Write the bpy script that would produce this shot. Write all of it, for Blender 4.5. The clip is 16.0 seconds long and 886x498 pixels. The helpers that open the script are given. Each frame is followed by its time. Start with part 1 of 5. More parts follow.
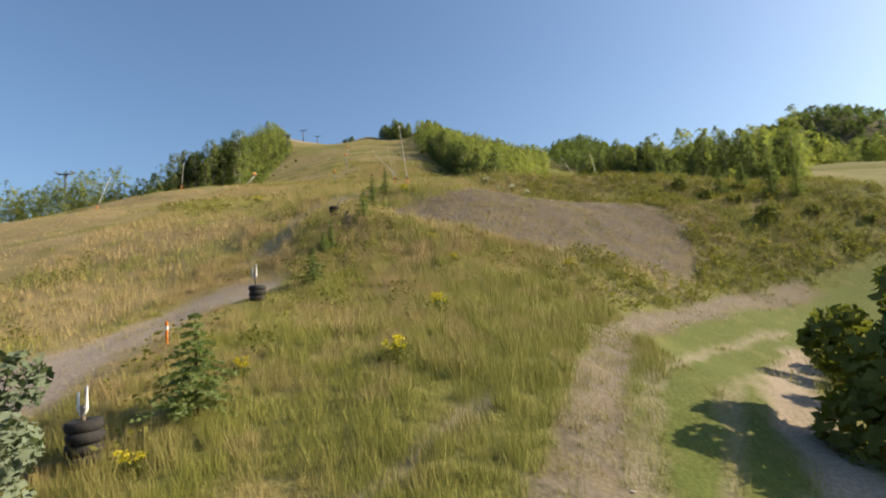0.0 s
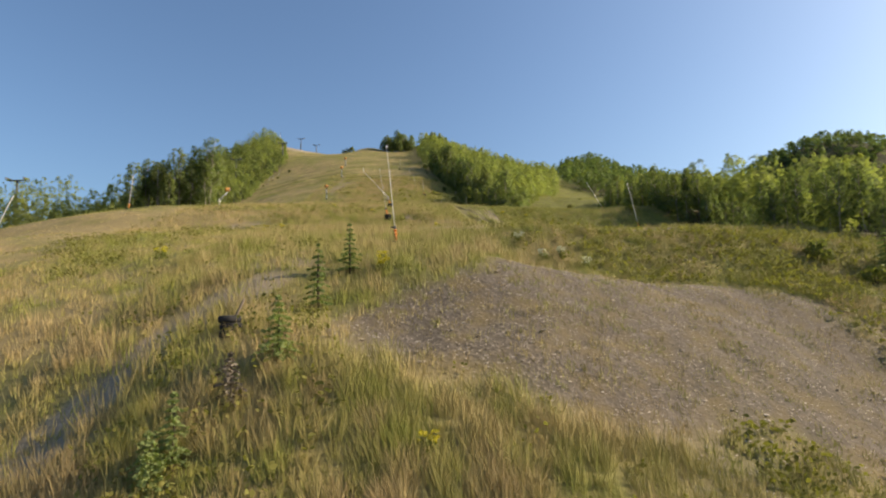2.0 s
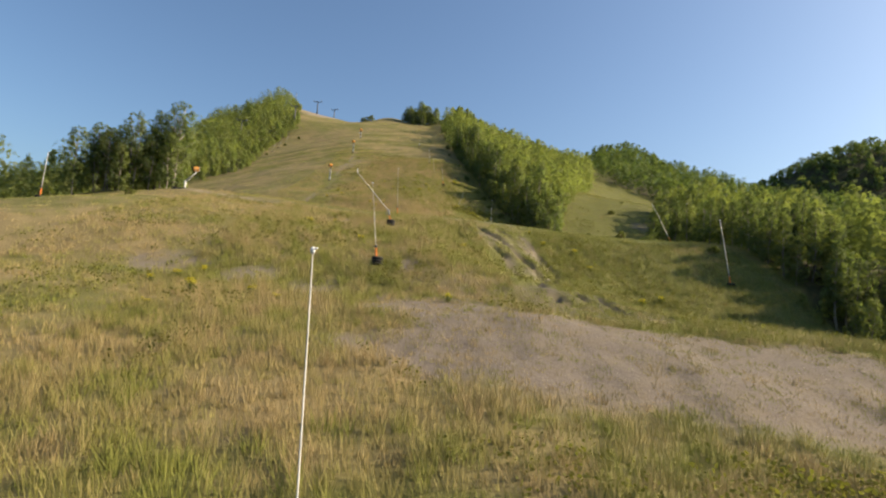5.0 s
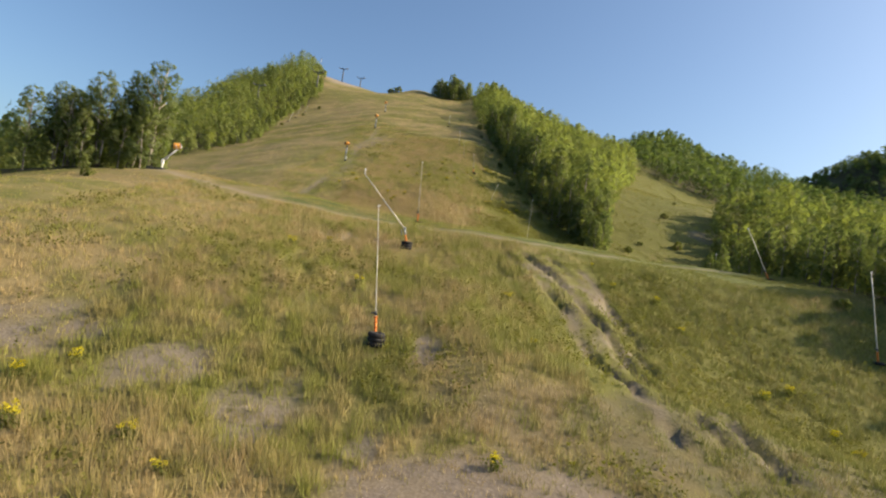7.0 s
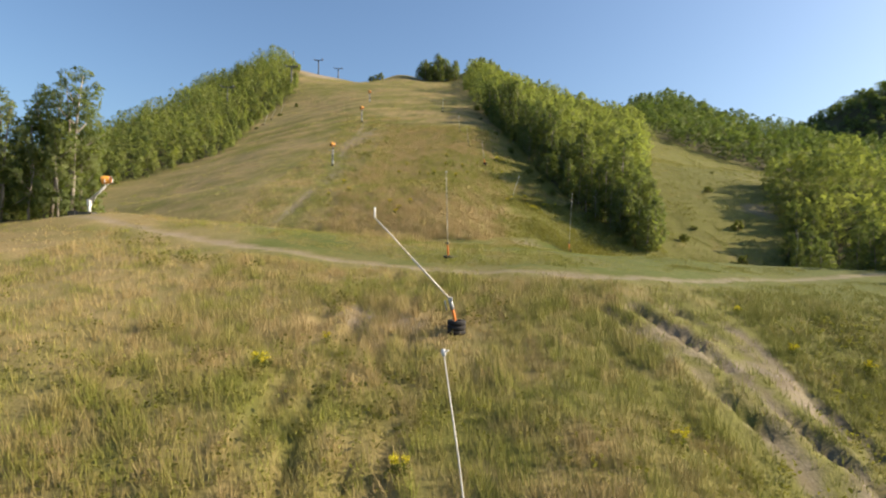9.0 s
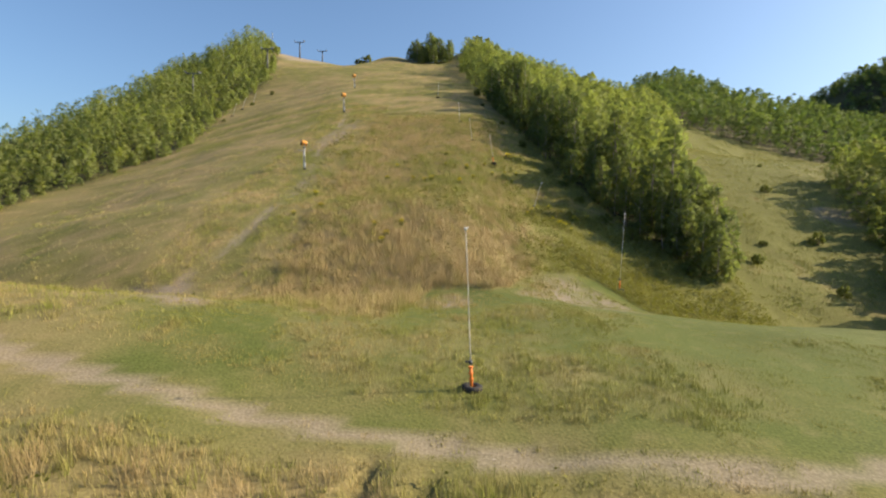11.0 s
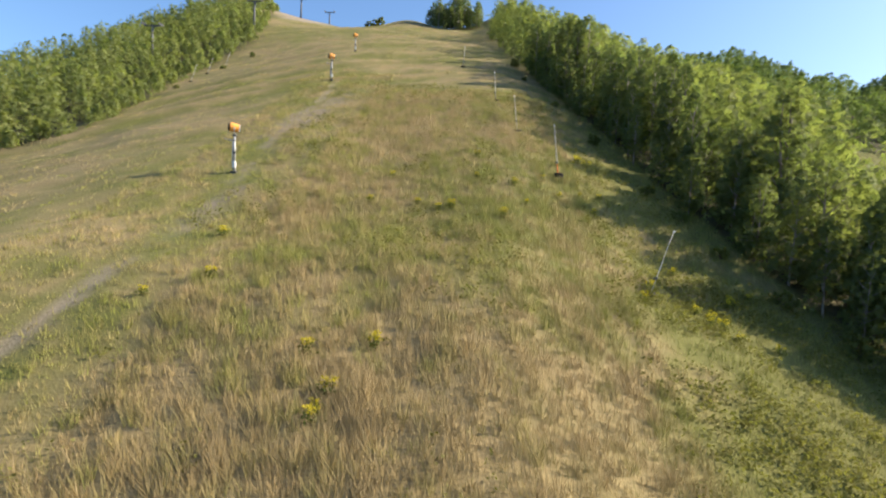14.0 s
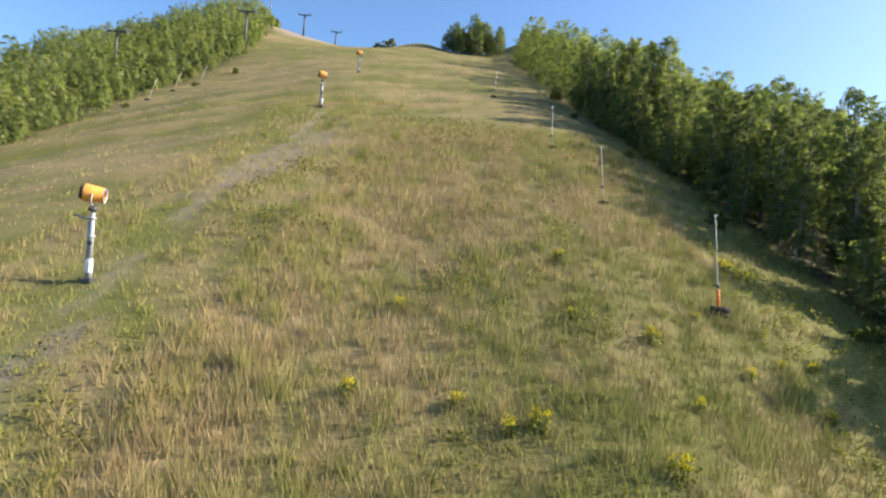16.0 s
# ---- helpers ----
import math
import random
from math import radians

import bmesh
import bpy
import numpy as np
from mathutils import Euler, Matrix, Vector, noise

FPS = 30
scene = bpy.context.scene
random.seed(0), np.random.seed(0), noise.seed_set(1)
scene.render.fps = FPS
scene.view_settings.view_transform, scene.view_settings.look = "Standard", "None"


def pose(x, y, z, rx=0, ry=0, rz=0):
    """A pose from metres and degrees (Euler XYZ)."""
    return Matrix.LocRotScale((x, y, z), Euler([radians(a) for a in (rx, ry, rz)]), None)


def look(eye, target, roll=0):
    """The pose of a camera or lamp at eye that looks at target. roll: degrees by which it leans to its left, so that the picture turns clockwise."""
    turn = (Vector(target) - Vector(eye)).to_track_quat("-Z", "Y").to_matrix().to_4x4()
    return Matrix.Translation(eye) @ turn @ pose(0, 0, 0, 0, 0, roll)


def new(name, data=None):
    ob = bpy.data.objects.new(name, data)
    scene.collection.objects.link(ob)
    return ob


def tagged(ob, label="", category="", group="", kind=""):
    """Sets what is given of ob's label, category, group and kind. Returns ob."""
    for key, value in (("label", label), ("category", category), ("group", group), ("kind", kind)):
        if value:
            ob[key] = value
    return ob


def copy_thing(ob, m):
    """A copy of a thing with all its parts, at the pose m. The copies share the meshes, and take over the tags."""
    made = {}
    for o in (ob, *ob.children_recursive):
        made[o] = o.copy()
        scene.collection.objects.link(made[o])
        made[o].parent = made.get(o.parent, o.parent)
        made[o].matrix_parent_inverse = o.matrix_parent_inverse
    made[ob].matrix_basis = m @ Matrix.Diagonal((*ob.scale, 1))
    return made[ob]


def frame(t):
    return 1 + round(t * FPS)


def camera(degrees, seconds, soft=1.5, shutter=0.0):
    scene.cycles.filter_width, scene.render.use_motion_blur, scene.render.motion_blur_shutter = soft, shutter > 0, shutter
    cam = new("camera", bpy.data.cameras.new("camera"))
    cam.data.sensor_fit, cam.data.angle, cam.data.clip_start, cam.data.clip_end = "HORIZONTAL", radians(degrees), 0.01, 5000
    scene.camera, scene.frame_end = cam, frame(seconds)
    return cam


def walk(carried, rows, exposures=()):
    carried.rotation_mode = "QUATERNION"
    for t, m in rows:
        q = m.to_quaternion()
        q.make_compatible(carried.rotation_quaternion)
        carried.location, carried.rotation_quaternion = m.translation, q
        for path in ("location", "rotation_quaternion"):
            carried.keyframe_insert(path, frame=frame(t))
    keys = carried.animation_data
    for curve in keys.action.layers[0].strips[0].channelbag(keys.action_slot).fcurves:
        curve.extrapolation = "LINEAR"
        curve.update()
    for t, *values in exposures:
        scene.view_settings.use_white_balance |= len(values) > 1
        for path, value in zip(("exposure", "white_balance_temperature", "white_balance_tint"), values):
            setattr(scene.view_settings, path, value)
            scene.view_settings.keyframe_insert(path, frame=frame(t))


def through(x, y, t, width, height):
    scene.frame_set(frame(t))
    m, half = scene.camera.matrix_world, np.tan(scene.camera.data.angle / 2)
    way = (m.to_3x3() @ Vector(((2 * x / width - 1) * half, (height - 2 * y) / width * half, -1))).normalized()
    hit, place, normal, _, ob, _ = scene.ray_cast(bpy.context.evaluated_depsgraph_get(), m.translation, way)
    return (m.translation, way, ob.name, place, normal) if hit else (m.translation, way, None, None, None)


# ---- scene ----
cam = camera(79.6, 16.0, soft=2.1)
PATH = [
    (0, (0.871, 3.754, 10.162), (0.857, 5.745, 10.354), -3.6),
    (0.5, (0.572, 9.057, 11.8), (0.567, 11.045, 12.017), -3.8),
    (1, (0.519, 13.705, 13.52), (0.515, 15.692, 13.752), -3.1),
    (1.5, (0.612, 18.036, 15.281), (0.601, 20.022, 15.517), -1.9),
    (2, (0.641, 21.852, 16.935), (0.628, 23.838, 17.17), -1.6),
    (2.5, (0.569, 25.75, 18.577), (0.559, 27.736, 18.808), -1.5),
    (3, (0.569, 29.689, 20.239), (0.554, 31.676, 20.473), -1.1),
    (3.5, (0.575, 33.363, 22.052), (0.553, 35.351, 22.277), -0.6),
    (4, (0.493, 36.798, 23.925), (0.463, 38.788, 24.121), 0.3),
    (6.5, (-0.542, 56.3, 32.311), (-0.668, 58.296, 32.351), 7.9),
    (7, (-1.907, 60.823, 33.676), (-2.046, 62.818, 33.7), 7.6),
    (7.5, (-3.44, 65.374, 34.809), (-3.585, 67.368, 34.816), 6.0),
    (8, (-4.892, 69.92, 35.886), (-5.038, 71.914, 35.875), 4.2),
    (8.5, (-6.21, 74.319, 37.086), (-6.345, 76.314, 37.059), 2.6),
    (9, (-7.342, 78.901, 38.542), (-7.462, 80.897, 38.506), 1.4),
    (9.5, (-8.336, 83.275, 40.247), (-8.435, 85.272, 40.2), 0.1),
    (12, (-10.099, 111.458, 46.405), (-10.21, 113.45, 46.271), 0.7),
    (12.5, (-10.556, 117.297, 47.658), (-10.679, 119.287, 47.502), 1.1),
    (13, (-11.127, 123.244, 48.693), (-11.26, 125.232, 48.521), 2.0),
    (13.5, (-11.677, 129.149, 49.83), (-11.818, 131.135, 49.648), 2.2),
    (14, (-12.611, 135.581, 50.9), (-12.76, 137.568, 50.728), 2.8),
    (14.5, (-13.759, 141.839, 52.036), (-13.911, 143.828, 51.883), 3.5),
    (15, (-14.911, 148.421, 53.423), (-15.068, 150.41, 53.294), 4.1),
    (15.5, (-16.142, 154.609, 54.998), (-16.302, 156.6, 54.896), 4.7),
    (16, (-17.654, 160.317, 56.817), (-17.809, 162.309, 56.744), 5.4),
]
walk(cam, [(t, look(eye, target, roll)) for t, eye, target, roll in PATH],
     exposures=[(0, 1.00, 6850, 9), (4, 0.91, 6950, 9), (9.5, 1.10, 6900, 9), (12, 1.13, 6550, 9), (14, 1.31, 6100, 11), (16, 1.38, 5950, 10)])

# ---- light ----
SUN_AZIMUTH, SUN_HEIGHT = 82.0, 30.5
world = bpy.data.worlds.new("sky")
scene.world = world
world.use_nodes = True
wn = world.node_tree
sky = wn.nodes.new("ShaderNodeTexSky")
sky.sky_type, sky.sun_disc = "NISHITA", False
sky.sun_elevation, sky.sun_rotation = radians(SUN_HEIGHT), radians(SUN_AZIMUTH)
sky.air_density, sky.dust_density, sky.ozone_density = 1.0, 2.3, 4.4
tint = wn.nodes.new("ShaderNodeMix")
tint.data_type, tint.blend_type = "RGBA", "MULTIPLY"
tint.inputs["Factor"].default_value, tint.inputs["B"].default_value = 1.0, (0.94, 1.0, 1.03, 1)
wn.links.new(sky.outputs[0], tint.inputs["A"])
wn.links.new(tint.outputs["Result"], wn.nodes["Background"].inputs["Color"])
wn.nodes["Background"].inputs["Strength"].default_value = 0.089
sun = new("sun", bpy.data.lights.new("sun", "SUN"))
sun.data.energy, sun.data.angle, sun.data.color = 4.2, radians(0.53), (1.0, 0.825, 0.605)
SUN_WAY = Vector((math.sin(radians(SUN_AZIMUTH)) * math.cos(radians(SUN_HEIGHT)), math.cos(radians(SUN_AZIMUTH)) * math.cos(radians(SUN_HEIGHT)), math.sin(radians(SUN_HEIGHT))))
sun.matrix_world = Matrix.Translation((60, 60, 120)) @ SUN_WAY.to_track_quat("Z", "Y").to_matrix().to_4x4()


# ---- number helpers ----
def curve(v, pts):
    """Smooth curve through (place, value) pairs, level beyond the ends."""
    p = np.array(pts, float)
    xs, zs = p[:, 0], p[:, 1]
    d = np.diff(zs) / np.diff(xs)
    m = np.concatenate(([d[0]], (d[:-1] + d[1:]) / 2, [d[-1]]))
    v = np.clip(v, xs[0], xs[-1])
    i = np.clip(np.searchsorted(xs, v) - 1, 0, len(xs) - 2)
    w = xs[i + 1] - xs[i]
    u = (v - xs[i]) / w
    return ((2 * u**3 - 3 * u**2 + 1) * zs[i] + (u**3 - 2 * u**2 + u) * w * m[i]
            + (3 * u**2 - 2 * u**3) * zs[i + 1] + (u**3 - u**2) * w * m[i + 1])


def soft_ramp(v, w):
    return w * np.logaddexp(0, v / w)


def step(a, b, v):
    u = np.clip((v - a) / (b - a), 0, 1)
    return u * u * (3 - 2 * u)


TABLES = [np.random.RandomState(s).rand(256, 256) for s in range(8)]


def patch(x, y, size, seed):
    """Smooth value noise, 0 to 1, with patches of that many metres."""
    table = TABLES[seed % 8]
    u, v = x / size + 17.3 * seed, y / size + 9.1 * seed
    i, j = np.floor(u).astype(int), np.floor(v).astype(int)
    a, b = u - i, v - j
    a, b = a * a * (3 - 2 * a), b * b * (3 - 2 * b)
    g = lambda p, q: table[p & 255, q & 255]
    return (g(i, j) * (1 - a) + g(i + 1, j) * a) * (1 - b) + (g(i, j + 1) * (1 - a) + g(i + 1, j + 1) * a) * b


def rough(x, y, size, seed):
    return 0.55 * patch(x, y, size, seed) + 0.3 * patch(x, y, size * 0.42, seed + 1) + 0.15 * patch(x, y, size * 0.17, seed + 2)


def blob(x, y, cx, cy, rx, ry, turn=0.0):
    """1 inside an oval patch with a ragged edge, 0 outside."""
    c, s = math.cos(radians(turn)), math.sin(radians(turn))
    u, v = ((x - cx) * c + (y - cy) * s) / rx, ((y - cy) * c - (x - cx) * s) / ry
    d = np.sqrt(u * u + v * v) + 0.75 * (rough(x, y, 0.7 * min(rx, ry) + 0.6, 3) - 0.5)
    return 1 - step(0.75, 1.05, d)


def ribbon(x, y, pts, width):
    """Closeness, 1 to 0, to a way through the (x, y) pairs."""
    best = np.full(np.shape(x), 1e9)
    for (ax, ay), (bx, by) in zip(pts, pts[1:]):
        dx, dy = bx - ax, by - ay
        u = np.clip(((x - ax) * dx + (y - ay) * dy) / (dx * dx + dy * dy), 0, 1)
        best = np.minimum(best, np.hypot(x - ax - u * dx, y - ay - u * dy))
    best = best + width * 0.9 * (rough(x, y, width * 1.1 + 0.4, 5) - 0.5)
    return 1 - step(0.65 * width, 1.1 * width, best)


# ---- the land ----
PROFILE = [(-60, -9), (-20, -1), (0, 3.8), (12, 6.6), (22, 9.3), (28, 10.8), (36, 13.9), (42, 17.0), (46, 19.0), (50, 20.2), (57, 22.0),
    (66, 23.5), (76, 25.6), (83, 26.7), (90, 29.4), (98, 31.7), (108, 34.4), (115, 36.1), (122, 37.0), (132, 37.8), (146, 38.6), (151,
    40.6), (157, 43.0), (166, 47.0), (175, 49.6), (185, 53.8), (194, 57.6), (215, 66.2), (256, 82.5), (290, 95.6), (330, 110.3), (355, 118.3),
    (372, 122.2), (390, 122.7), (430, 114), (600, 80)]
RIGHT = [(0, -0.2), (20, -0.28), (38, -0.36), (45, -0.28), (53, -0.12), (63, -0.08), (80, -0.05), (89, -0.17), (96, -0.32), (104, -0.25),
    (112, -0.11), (125, -0.06), (143, -0.11), (152, -0.30), (164, -0.33), (185, -0.28), (250, -0.26), (330, -0.14), (420, -0.1)]
LEFT = [(0, 0.07), (28, 0.07), (38, 0.09), (55, 0.1), (66, 0.02), (80, -0.02), (100, -0.05), (118, -0.02), (132, -0.08), (143, 0.05), (158,
    0.02), (200, 0.03), (260, -0.02), (380, -0.1)]
SHOULDER = [(0, -1), (85, -1), (95, -4), (115, -4), (140, -6), (152, -13), (190, -12), (230, -12), (380, -5)]


def ground(x, y):
    """Height of the land."""
    z = curve(y, PROFILE)
    r = np.maximum(x - curve(y, SHOULDER), 0)
    r = np.where(r < 4, r * r / 8, r - 2)
    z = z + 34 * np.tanh(r / 34) * curve(y, RIGHT)
    left = 60 * np.tanh(np.maximum(-8 - x, 0) / 60)
    z = z - left * curve(y, LEFT) - 5.5 * step(40, 85, -x) * step(60, 80, y) * (1 - step(255, 310, y))
    z = z - 0.45 * np.exp(-((x + 14) / 5) ** 2) * step(20, 30, y) * (1 - step(45, 60, y))
    z = z - 70 * np.tanh(0.36 / 70 * soft_ramp(-110 - x, 10)) - 34 * np.tanh(0.30 / 34 * soft_ramp(x - 8, 12)) * step(200, 290, y)
    z = z + 66 * np.exp(-(((x - 122) / 50) ** 2 + ((y - 492) / 84) ** 2))
    z = z + 265 * np.exp(-(((x - 718) / 330) ** 2 + ((y - 980) / 200) ** 2))
    z = z + 6 * np.exp(-(((x + 106) / 14) ** 2 + ((y - 340) / 26) ** 2))
    z = z + 9.5 * np.exp(-(((x + 6) / 15) ** 2 + ((y - 362) / 20) ** 2)) + 2.6 * np.exp(-(((x + 47) / 9) ** 2 + ((y - 356) / 18) ** 2))
    z = z - 4.0 * np.exp(-(((x + 70) / 12) ** 2 + ((y - 356) / 26) ** 2))
    z = z + 1.2 * np.exp(-(((x + 4.5) / 4.5) ** 2 + ((y - 38.2) / 3.0) ** 2)) - 0.9 * np.exp(-((y - 50.5 - 0.12 * x) / 2.2) ** 2) * step(1, 6, x) * (1 - step(24, 34, x))
    return np.maximum(z, -14)


GULLIES = [[(0.4, 111), (2.0, 107.4), (4.3, 103.2), (5.5, 100.5), (6.4, 96), (7.2, 91), (8.2, 86)], [(2.4, 111.5), (4.7, 107.3), (6.2, 104), (7.8, 101.5), (9.0, 97), (9.6, 92), (10.6, 86.5)],
           [(4.8, 112), (6.0, 109.6), (7.2, 107.5), (8.4, 104.5), (9.8, 101), (11.2, 95.5), (11.8, 90), (12.6, 85)], [(3.2, 105.4), (4.9, 101.8), (6.0, 97), (6.6, 92)], [(7.4, 110.6), (8.9, 106.5), (10.8, 101)],
           [(-0.3, 106.2), (0.6, 103), (1.6, 100)], [(-12.9, 116), (-12.6, 109), (-11.5, 103), (-10.6, 99)], [(-11.0, 115), (-10.6, 108), (-10.2, 100.3)], [(-13.6, 110), (-13.4, 97), (-12.7, 92.8)], [(-11.4, 97), (-11.1, 92.4)], [(-10.2, 97.5), (-10.2, 90.8)],
           [(-15.4, 108), (-14.9, 101), (-14.6, 96)]]
LEFT_TRACK = [(-12.5, 12), (-12.4, 20), (-11.7, 25), (-9.8, 29.3)]
BANK_TRACK = [(-10.8, 35.5), (-9.9, 39), (-9.6, 41.5), (-8.4, 43.4), (-7.2, 44.8)]
UPPER_TRACK = [(-14.5, 47.2), (-11, 47.8), (-6.6, 47.2)]
VALLEY_ROAD = [(4.5, -12), (5.2, 8), (8.5, 19), (14, 30), (22, 37), (34, 42), (60, 47)]
ROAD_EDGE = [(1.6, 2), (2.6, 12), (4.4, 18), (7.5, 26), (11, 30.6), (14.2, 33.4), (18.2, 36.8), (25, 40.5)]
FAN_TRACK = [(-38, 148), (-35.5, 155), (-34.2, 166), (-34.6, 178), (-36.5, 192), (-37.6, 205), (-38, 216), (-40, 236)]
BENCH_TOP = [(-70, 152), (-38, 147), (-33, 144.4), (-27, 138.5), (-21.5, 132.2), (-19, 131.2), (-16.3, 132.4), (-14.2, 136), (-13.6, 143.5), (-11.5, 146.3), (-6.1, 146.8), (-4.4, 151.5), (0.6, 156.6), (5, 155), (9, 145), (14, 143.5), (30, 150)]
BENCH_TRACK = [(-60, 133), (-41.3, 126.9), (-35, 124), (-28.7, 122.1), (-22.3, 120.2), (-16.5, 118.8), (-11, 117.8), (-6.6, 116.8), (1, 116.4), (8, 118.2), (15, 122.5), (32, 131)]


def zones(x, y):
    """bare stony ground, mown green turf, pale tracks: each 0 to 1."""
    bare = np.maximum.reduce([
        blob(x, y, 9.8, 44.0, 13.2, 6.6, 16) * 0.95, blob(x, y, 10.5, 36.6, 8.5, 3.4, 24) * 0.5 * step(0.3, 0.6, rough(x, y, 2.2, 4)), blob(x, y, 8, 85, 11, 4.5, 8) * 0.5,
        blob(x, y, 10, 71.5, 16, 7.2, 8) * 0.95, 0.85 * ribbon(x, y, ROAD_EDGE, 1.0), blob(x, y, 1.0, 78.0, 7, 3.6, 0) * 0.9])
    pale = np.maximum.reduce([
        blob(x, y, -22.5, 84.8, 3.8, 2.4), blob(x, y, -15.5, 83.6, 2.6, 2.1), blob(x, y, -10.2, 82.4, 1.9, 2.7), blob(x, y, -5.3, 79.2, 1.0, 2.8),
        blob(x, y, -4, 88, 0.8, 1.2), blob(x, y, -13.4, 107.6, 1.7, 1.3), blob(x, y, -10.4, 106.8, 1.3, 0.9),
        blob(x, y, -10.5, 50.6, 3.6, 2.2), blob(x, y, -0.2, 150.2, 4.4, 5.2) * 0.85, blob(x, y, -2.8, 146.0, 2.8, 2.2), blob(x, y, 2.2, 144.0, 4.0, 2.0) * 0.5, blob(x, y, 3.2, 149.5, 2.6, 2.6),
        blob(x, y, -11.6, 140.8, 2.2, 3.8) * 0.85, blob(x, y, -40.0, 144.5, 6.5, 5.0), blob(x, y, -31.0, 136.0, 4.0, 6.5, 40),
        0.7 * blob(x, y, -36.4, 206, 2.4, 12, -6), 0.5 * blob(x, y, -34.0, 175.5, 1.2, 7), blob(x, y, 48, 187, 3, 4) * 0.8])
    pale = pale * (0.4 + 0.6 * step(0.36, 0.6, rough(x, y, 1.7, 6)))
    bare = np.maximum(bare, 0.6 * pale)
    bare = np.maximum(bare, 0.6 * ribbon(x, y, [(4.0, 109), (8.0, 99), (9.2, 94), (10.4, 86)], 1.5) * step(0.4, 0.6, rough(x, y, 1.3, 2)))
    gully = np.maximum.reduce([ribbon(x, y, g, 0.65) for g in GULLIES[:5]]) * step(0.3, 0.55, rough(x, y, 1.6, 6))
    bare = np.maximum(bare, 0.75 * gully)
    slide = np.maximum.reduce([blob(x, y, 5.4, 106.9, 2.2, 1.1), blob(x, y, 8.4, 105.6, 1.6, 1.9), blob(x, y, 8.6, 98.5, 2.0, 2.0), blob(x, y, 2.6, 108.5, 1.3, 0.8)])
    track = np.maximum.reduce([ribbon(x, y, LEFT_TRACK, 2.7), 0.75 * ribbon(x, y, BANK_TRACK, 1.1), 0.5 * ribbon(x, y, UPPER_TRACK, 0.9), 0.28 * ribbon(x, y, ROAD_EDGE, 0.8), 0.55 * ribbon(x, y, FAN_TRACK, 0.7) * step(0.3, 0.6, rough(x, y, 2.0, 4)),
                               0.6 * ribbon(x, y, BENCH_TRACK, 0.6), 0.9 * ribbon(x, y, [(8.5, 14), (13, 24), (18, 30)], 1.0), 0.5 * ribbon(x, y, [(3.3, 8), (4.6, 15), (7.2, 21), (12, 27.5), (19, 33.5)], 0.3), 0.4 * ribbon(x, y, [(4.8, 8), (6.2, 14.5), (9.2, 20.5), (14, 26)], 0.28), 0.35 * ribbon(x, y, [(2.6, 9), (3.7, 16), (6.2, 22.5)], 0.22), gully * 0.24, slide * 0.5 * step(0.35, 0.6, rough(x, y, 1.1, 4)), 0.6 * pale, 0.42 * blob(x, y, 10, 71.5, 16, 7.2, 8), 0.42 * blob(x, y, 1.0, 78.0, 7, 3.6, 0), 0.8 * blob(x, y, -90, 350, 8, 18),
                               0.7 * ribbon(x, y, [(-1.6, 12), (0.1, 15.2), (1.8, 17.6)], 0.25)])
    bench = step(115, 119, y + 0.8 * rough(x, y, 3, 1)) * (1 - step(-0.6, 0.6, y - curve(x, BENCH_TOP) + 0.9 * (rough(x, y, 4, 2) - 0.5)))
    bench = bench * step(-38, -22, x + 10 * (rough(x, y, 9, 2) - 0.5)) * (1 - step(24, 40, x)) * (0.62 + 0.36 * step(0.36, 0.58, rough(x, y, 7, 4)))
    road = ribbon(x, y, VALLEY_ROAD, 3.0)
    side_run = ribbon(x, y, [(28, 168), (40, 190), (56, 225), (72, 280), (82, 322)], 9)
    mown = np.maximum.reduce([bench, road, 0.12 * side_run, 0.42 * ribbon(x, y, [(-35, 150), (-34.2, 166), (-34.6, 178), (-36.5, 192)], 2.2)])
    return bare, mown * (1 - bare) * (1 - track), track


TERRACE = [(-90, 197), (-75, 205), (-61.6, 213), (-48, 221.2), (-30, 232), (-10, 242)]


def terraces(x, y):
    """Old plough lines across the upper run: 1 on their crests."""
    row = curve(x, TERRACE) + 1.6 * (patch(x, y, 9, 3) - 0.5)
    high = sum(k * np.exp(-((y - row - off) / wide) ** 2) for off, wide, k in ((0, 1.3, 1.0), (8, 1.0, 0.7), (19, 1.5, 0.9), (31, 1.4, 0.6), (-22, 1.2, 0.5), (50, 2.0, 0.8)))
    return high * step(16, 26, -x) * (0.5 + 0.8 * patch(x, y, 12, 5))


def surface(x, y):
    """The land with its small unevenness: hummocks, washed-out rills, rutted tracks."""
    bare, mown, track = zones(x, y)
    near = 1 - step(120, 400, np.hypot(x + 10, y - 150))
    z = ground(x, y) + near * (0.5 * (patch(x, y, 7, 1) - 0.5) + 0.22 * (1 - mown) * (patch(x, y, 1.9, 2) - 0.5))
    for g in GULLIES:
        z = z - (0.45 if g[0][0] > -5 else 0.42) * ribbon(x, y, g, 0.45) * step(0.15, 0.75, patch(x, y, 2.4, 3))
    z = z + ribbon(x, y, [(3.5, 109), (6.5, 103), (9, 96), (10.5, 87)], 3.2) * (0.3 * (patch(x, y, 1.1, 6) - 0.2) + 0.22 * (patch(x, y, 0.6, 1) - 0.5))
    z = z + 0.8 * terraces(x, y) - 0.12 * track + bare * near * 0.10 * (patch(x, y, 0.7, 4) - 0.5)
    z = z + 0.7 * np.exp(-((y - 56.0 - 0.1 * x) / 2.2) ** 2) * step(2, 7, x) * (1 - step(24, 32, x))
    return z


def place(x, y, sink=0.0):
    return Vector((x, y, float(surface(np.array([float(x)]), np.array([float(y)]))[0]) - sink))


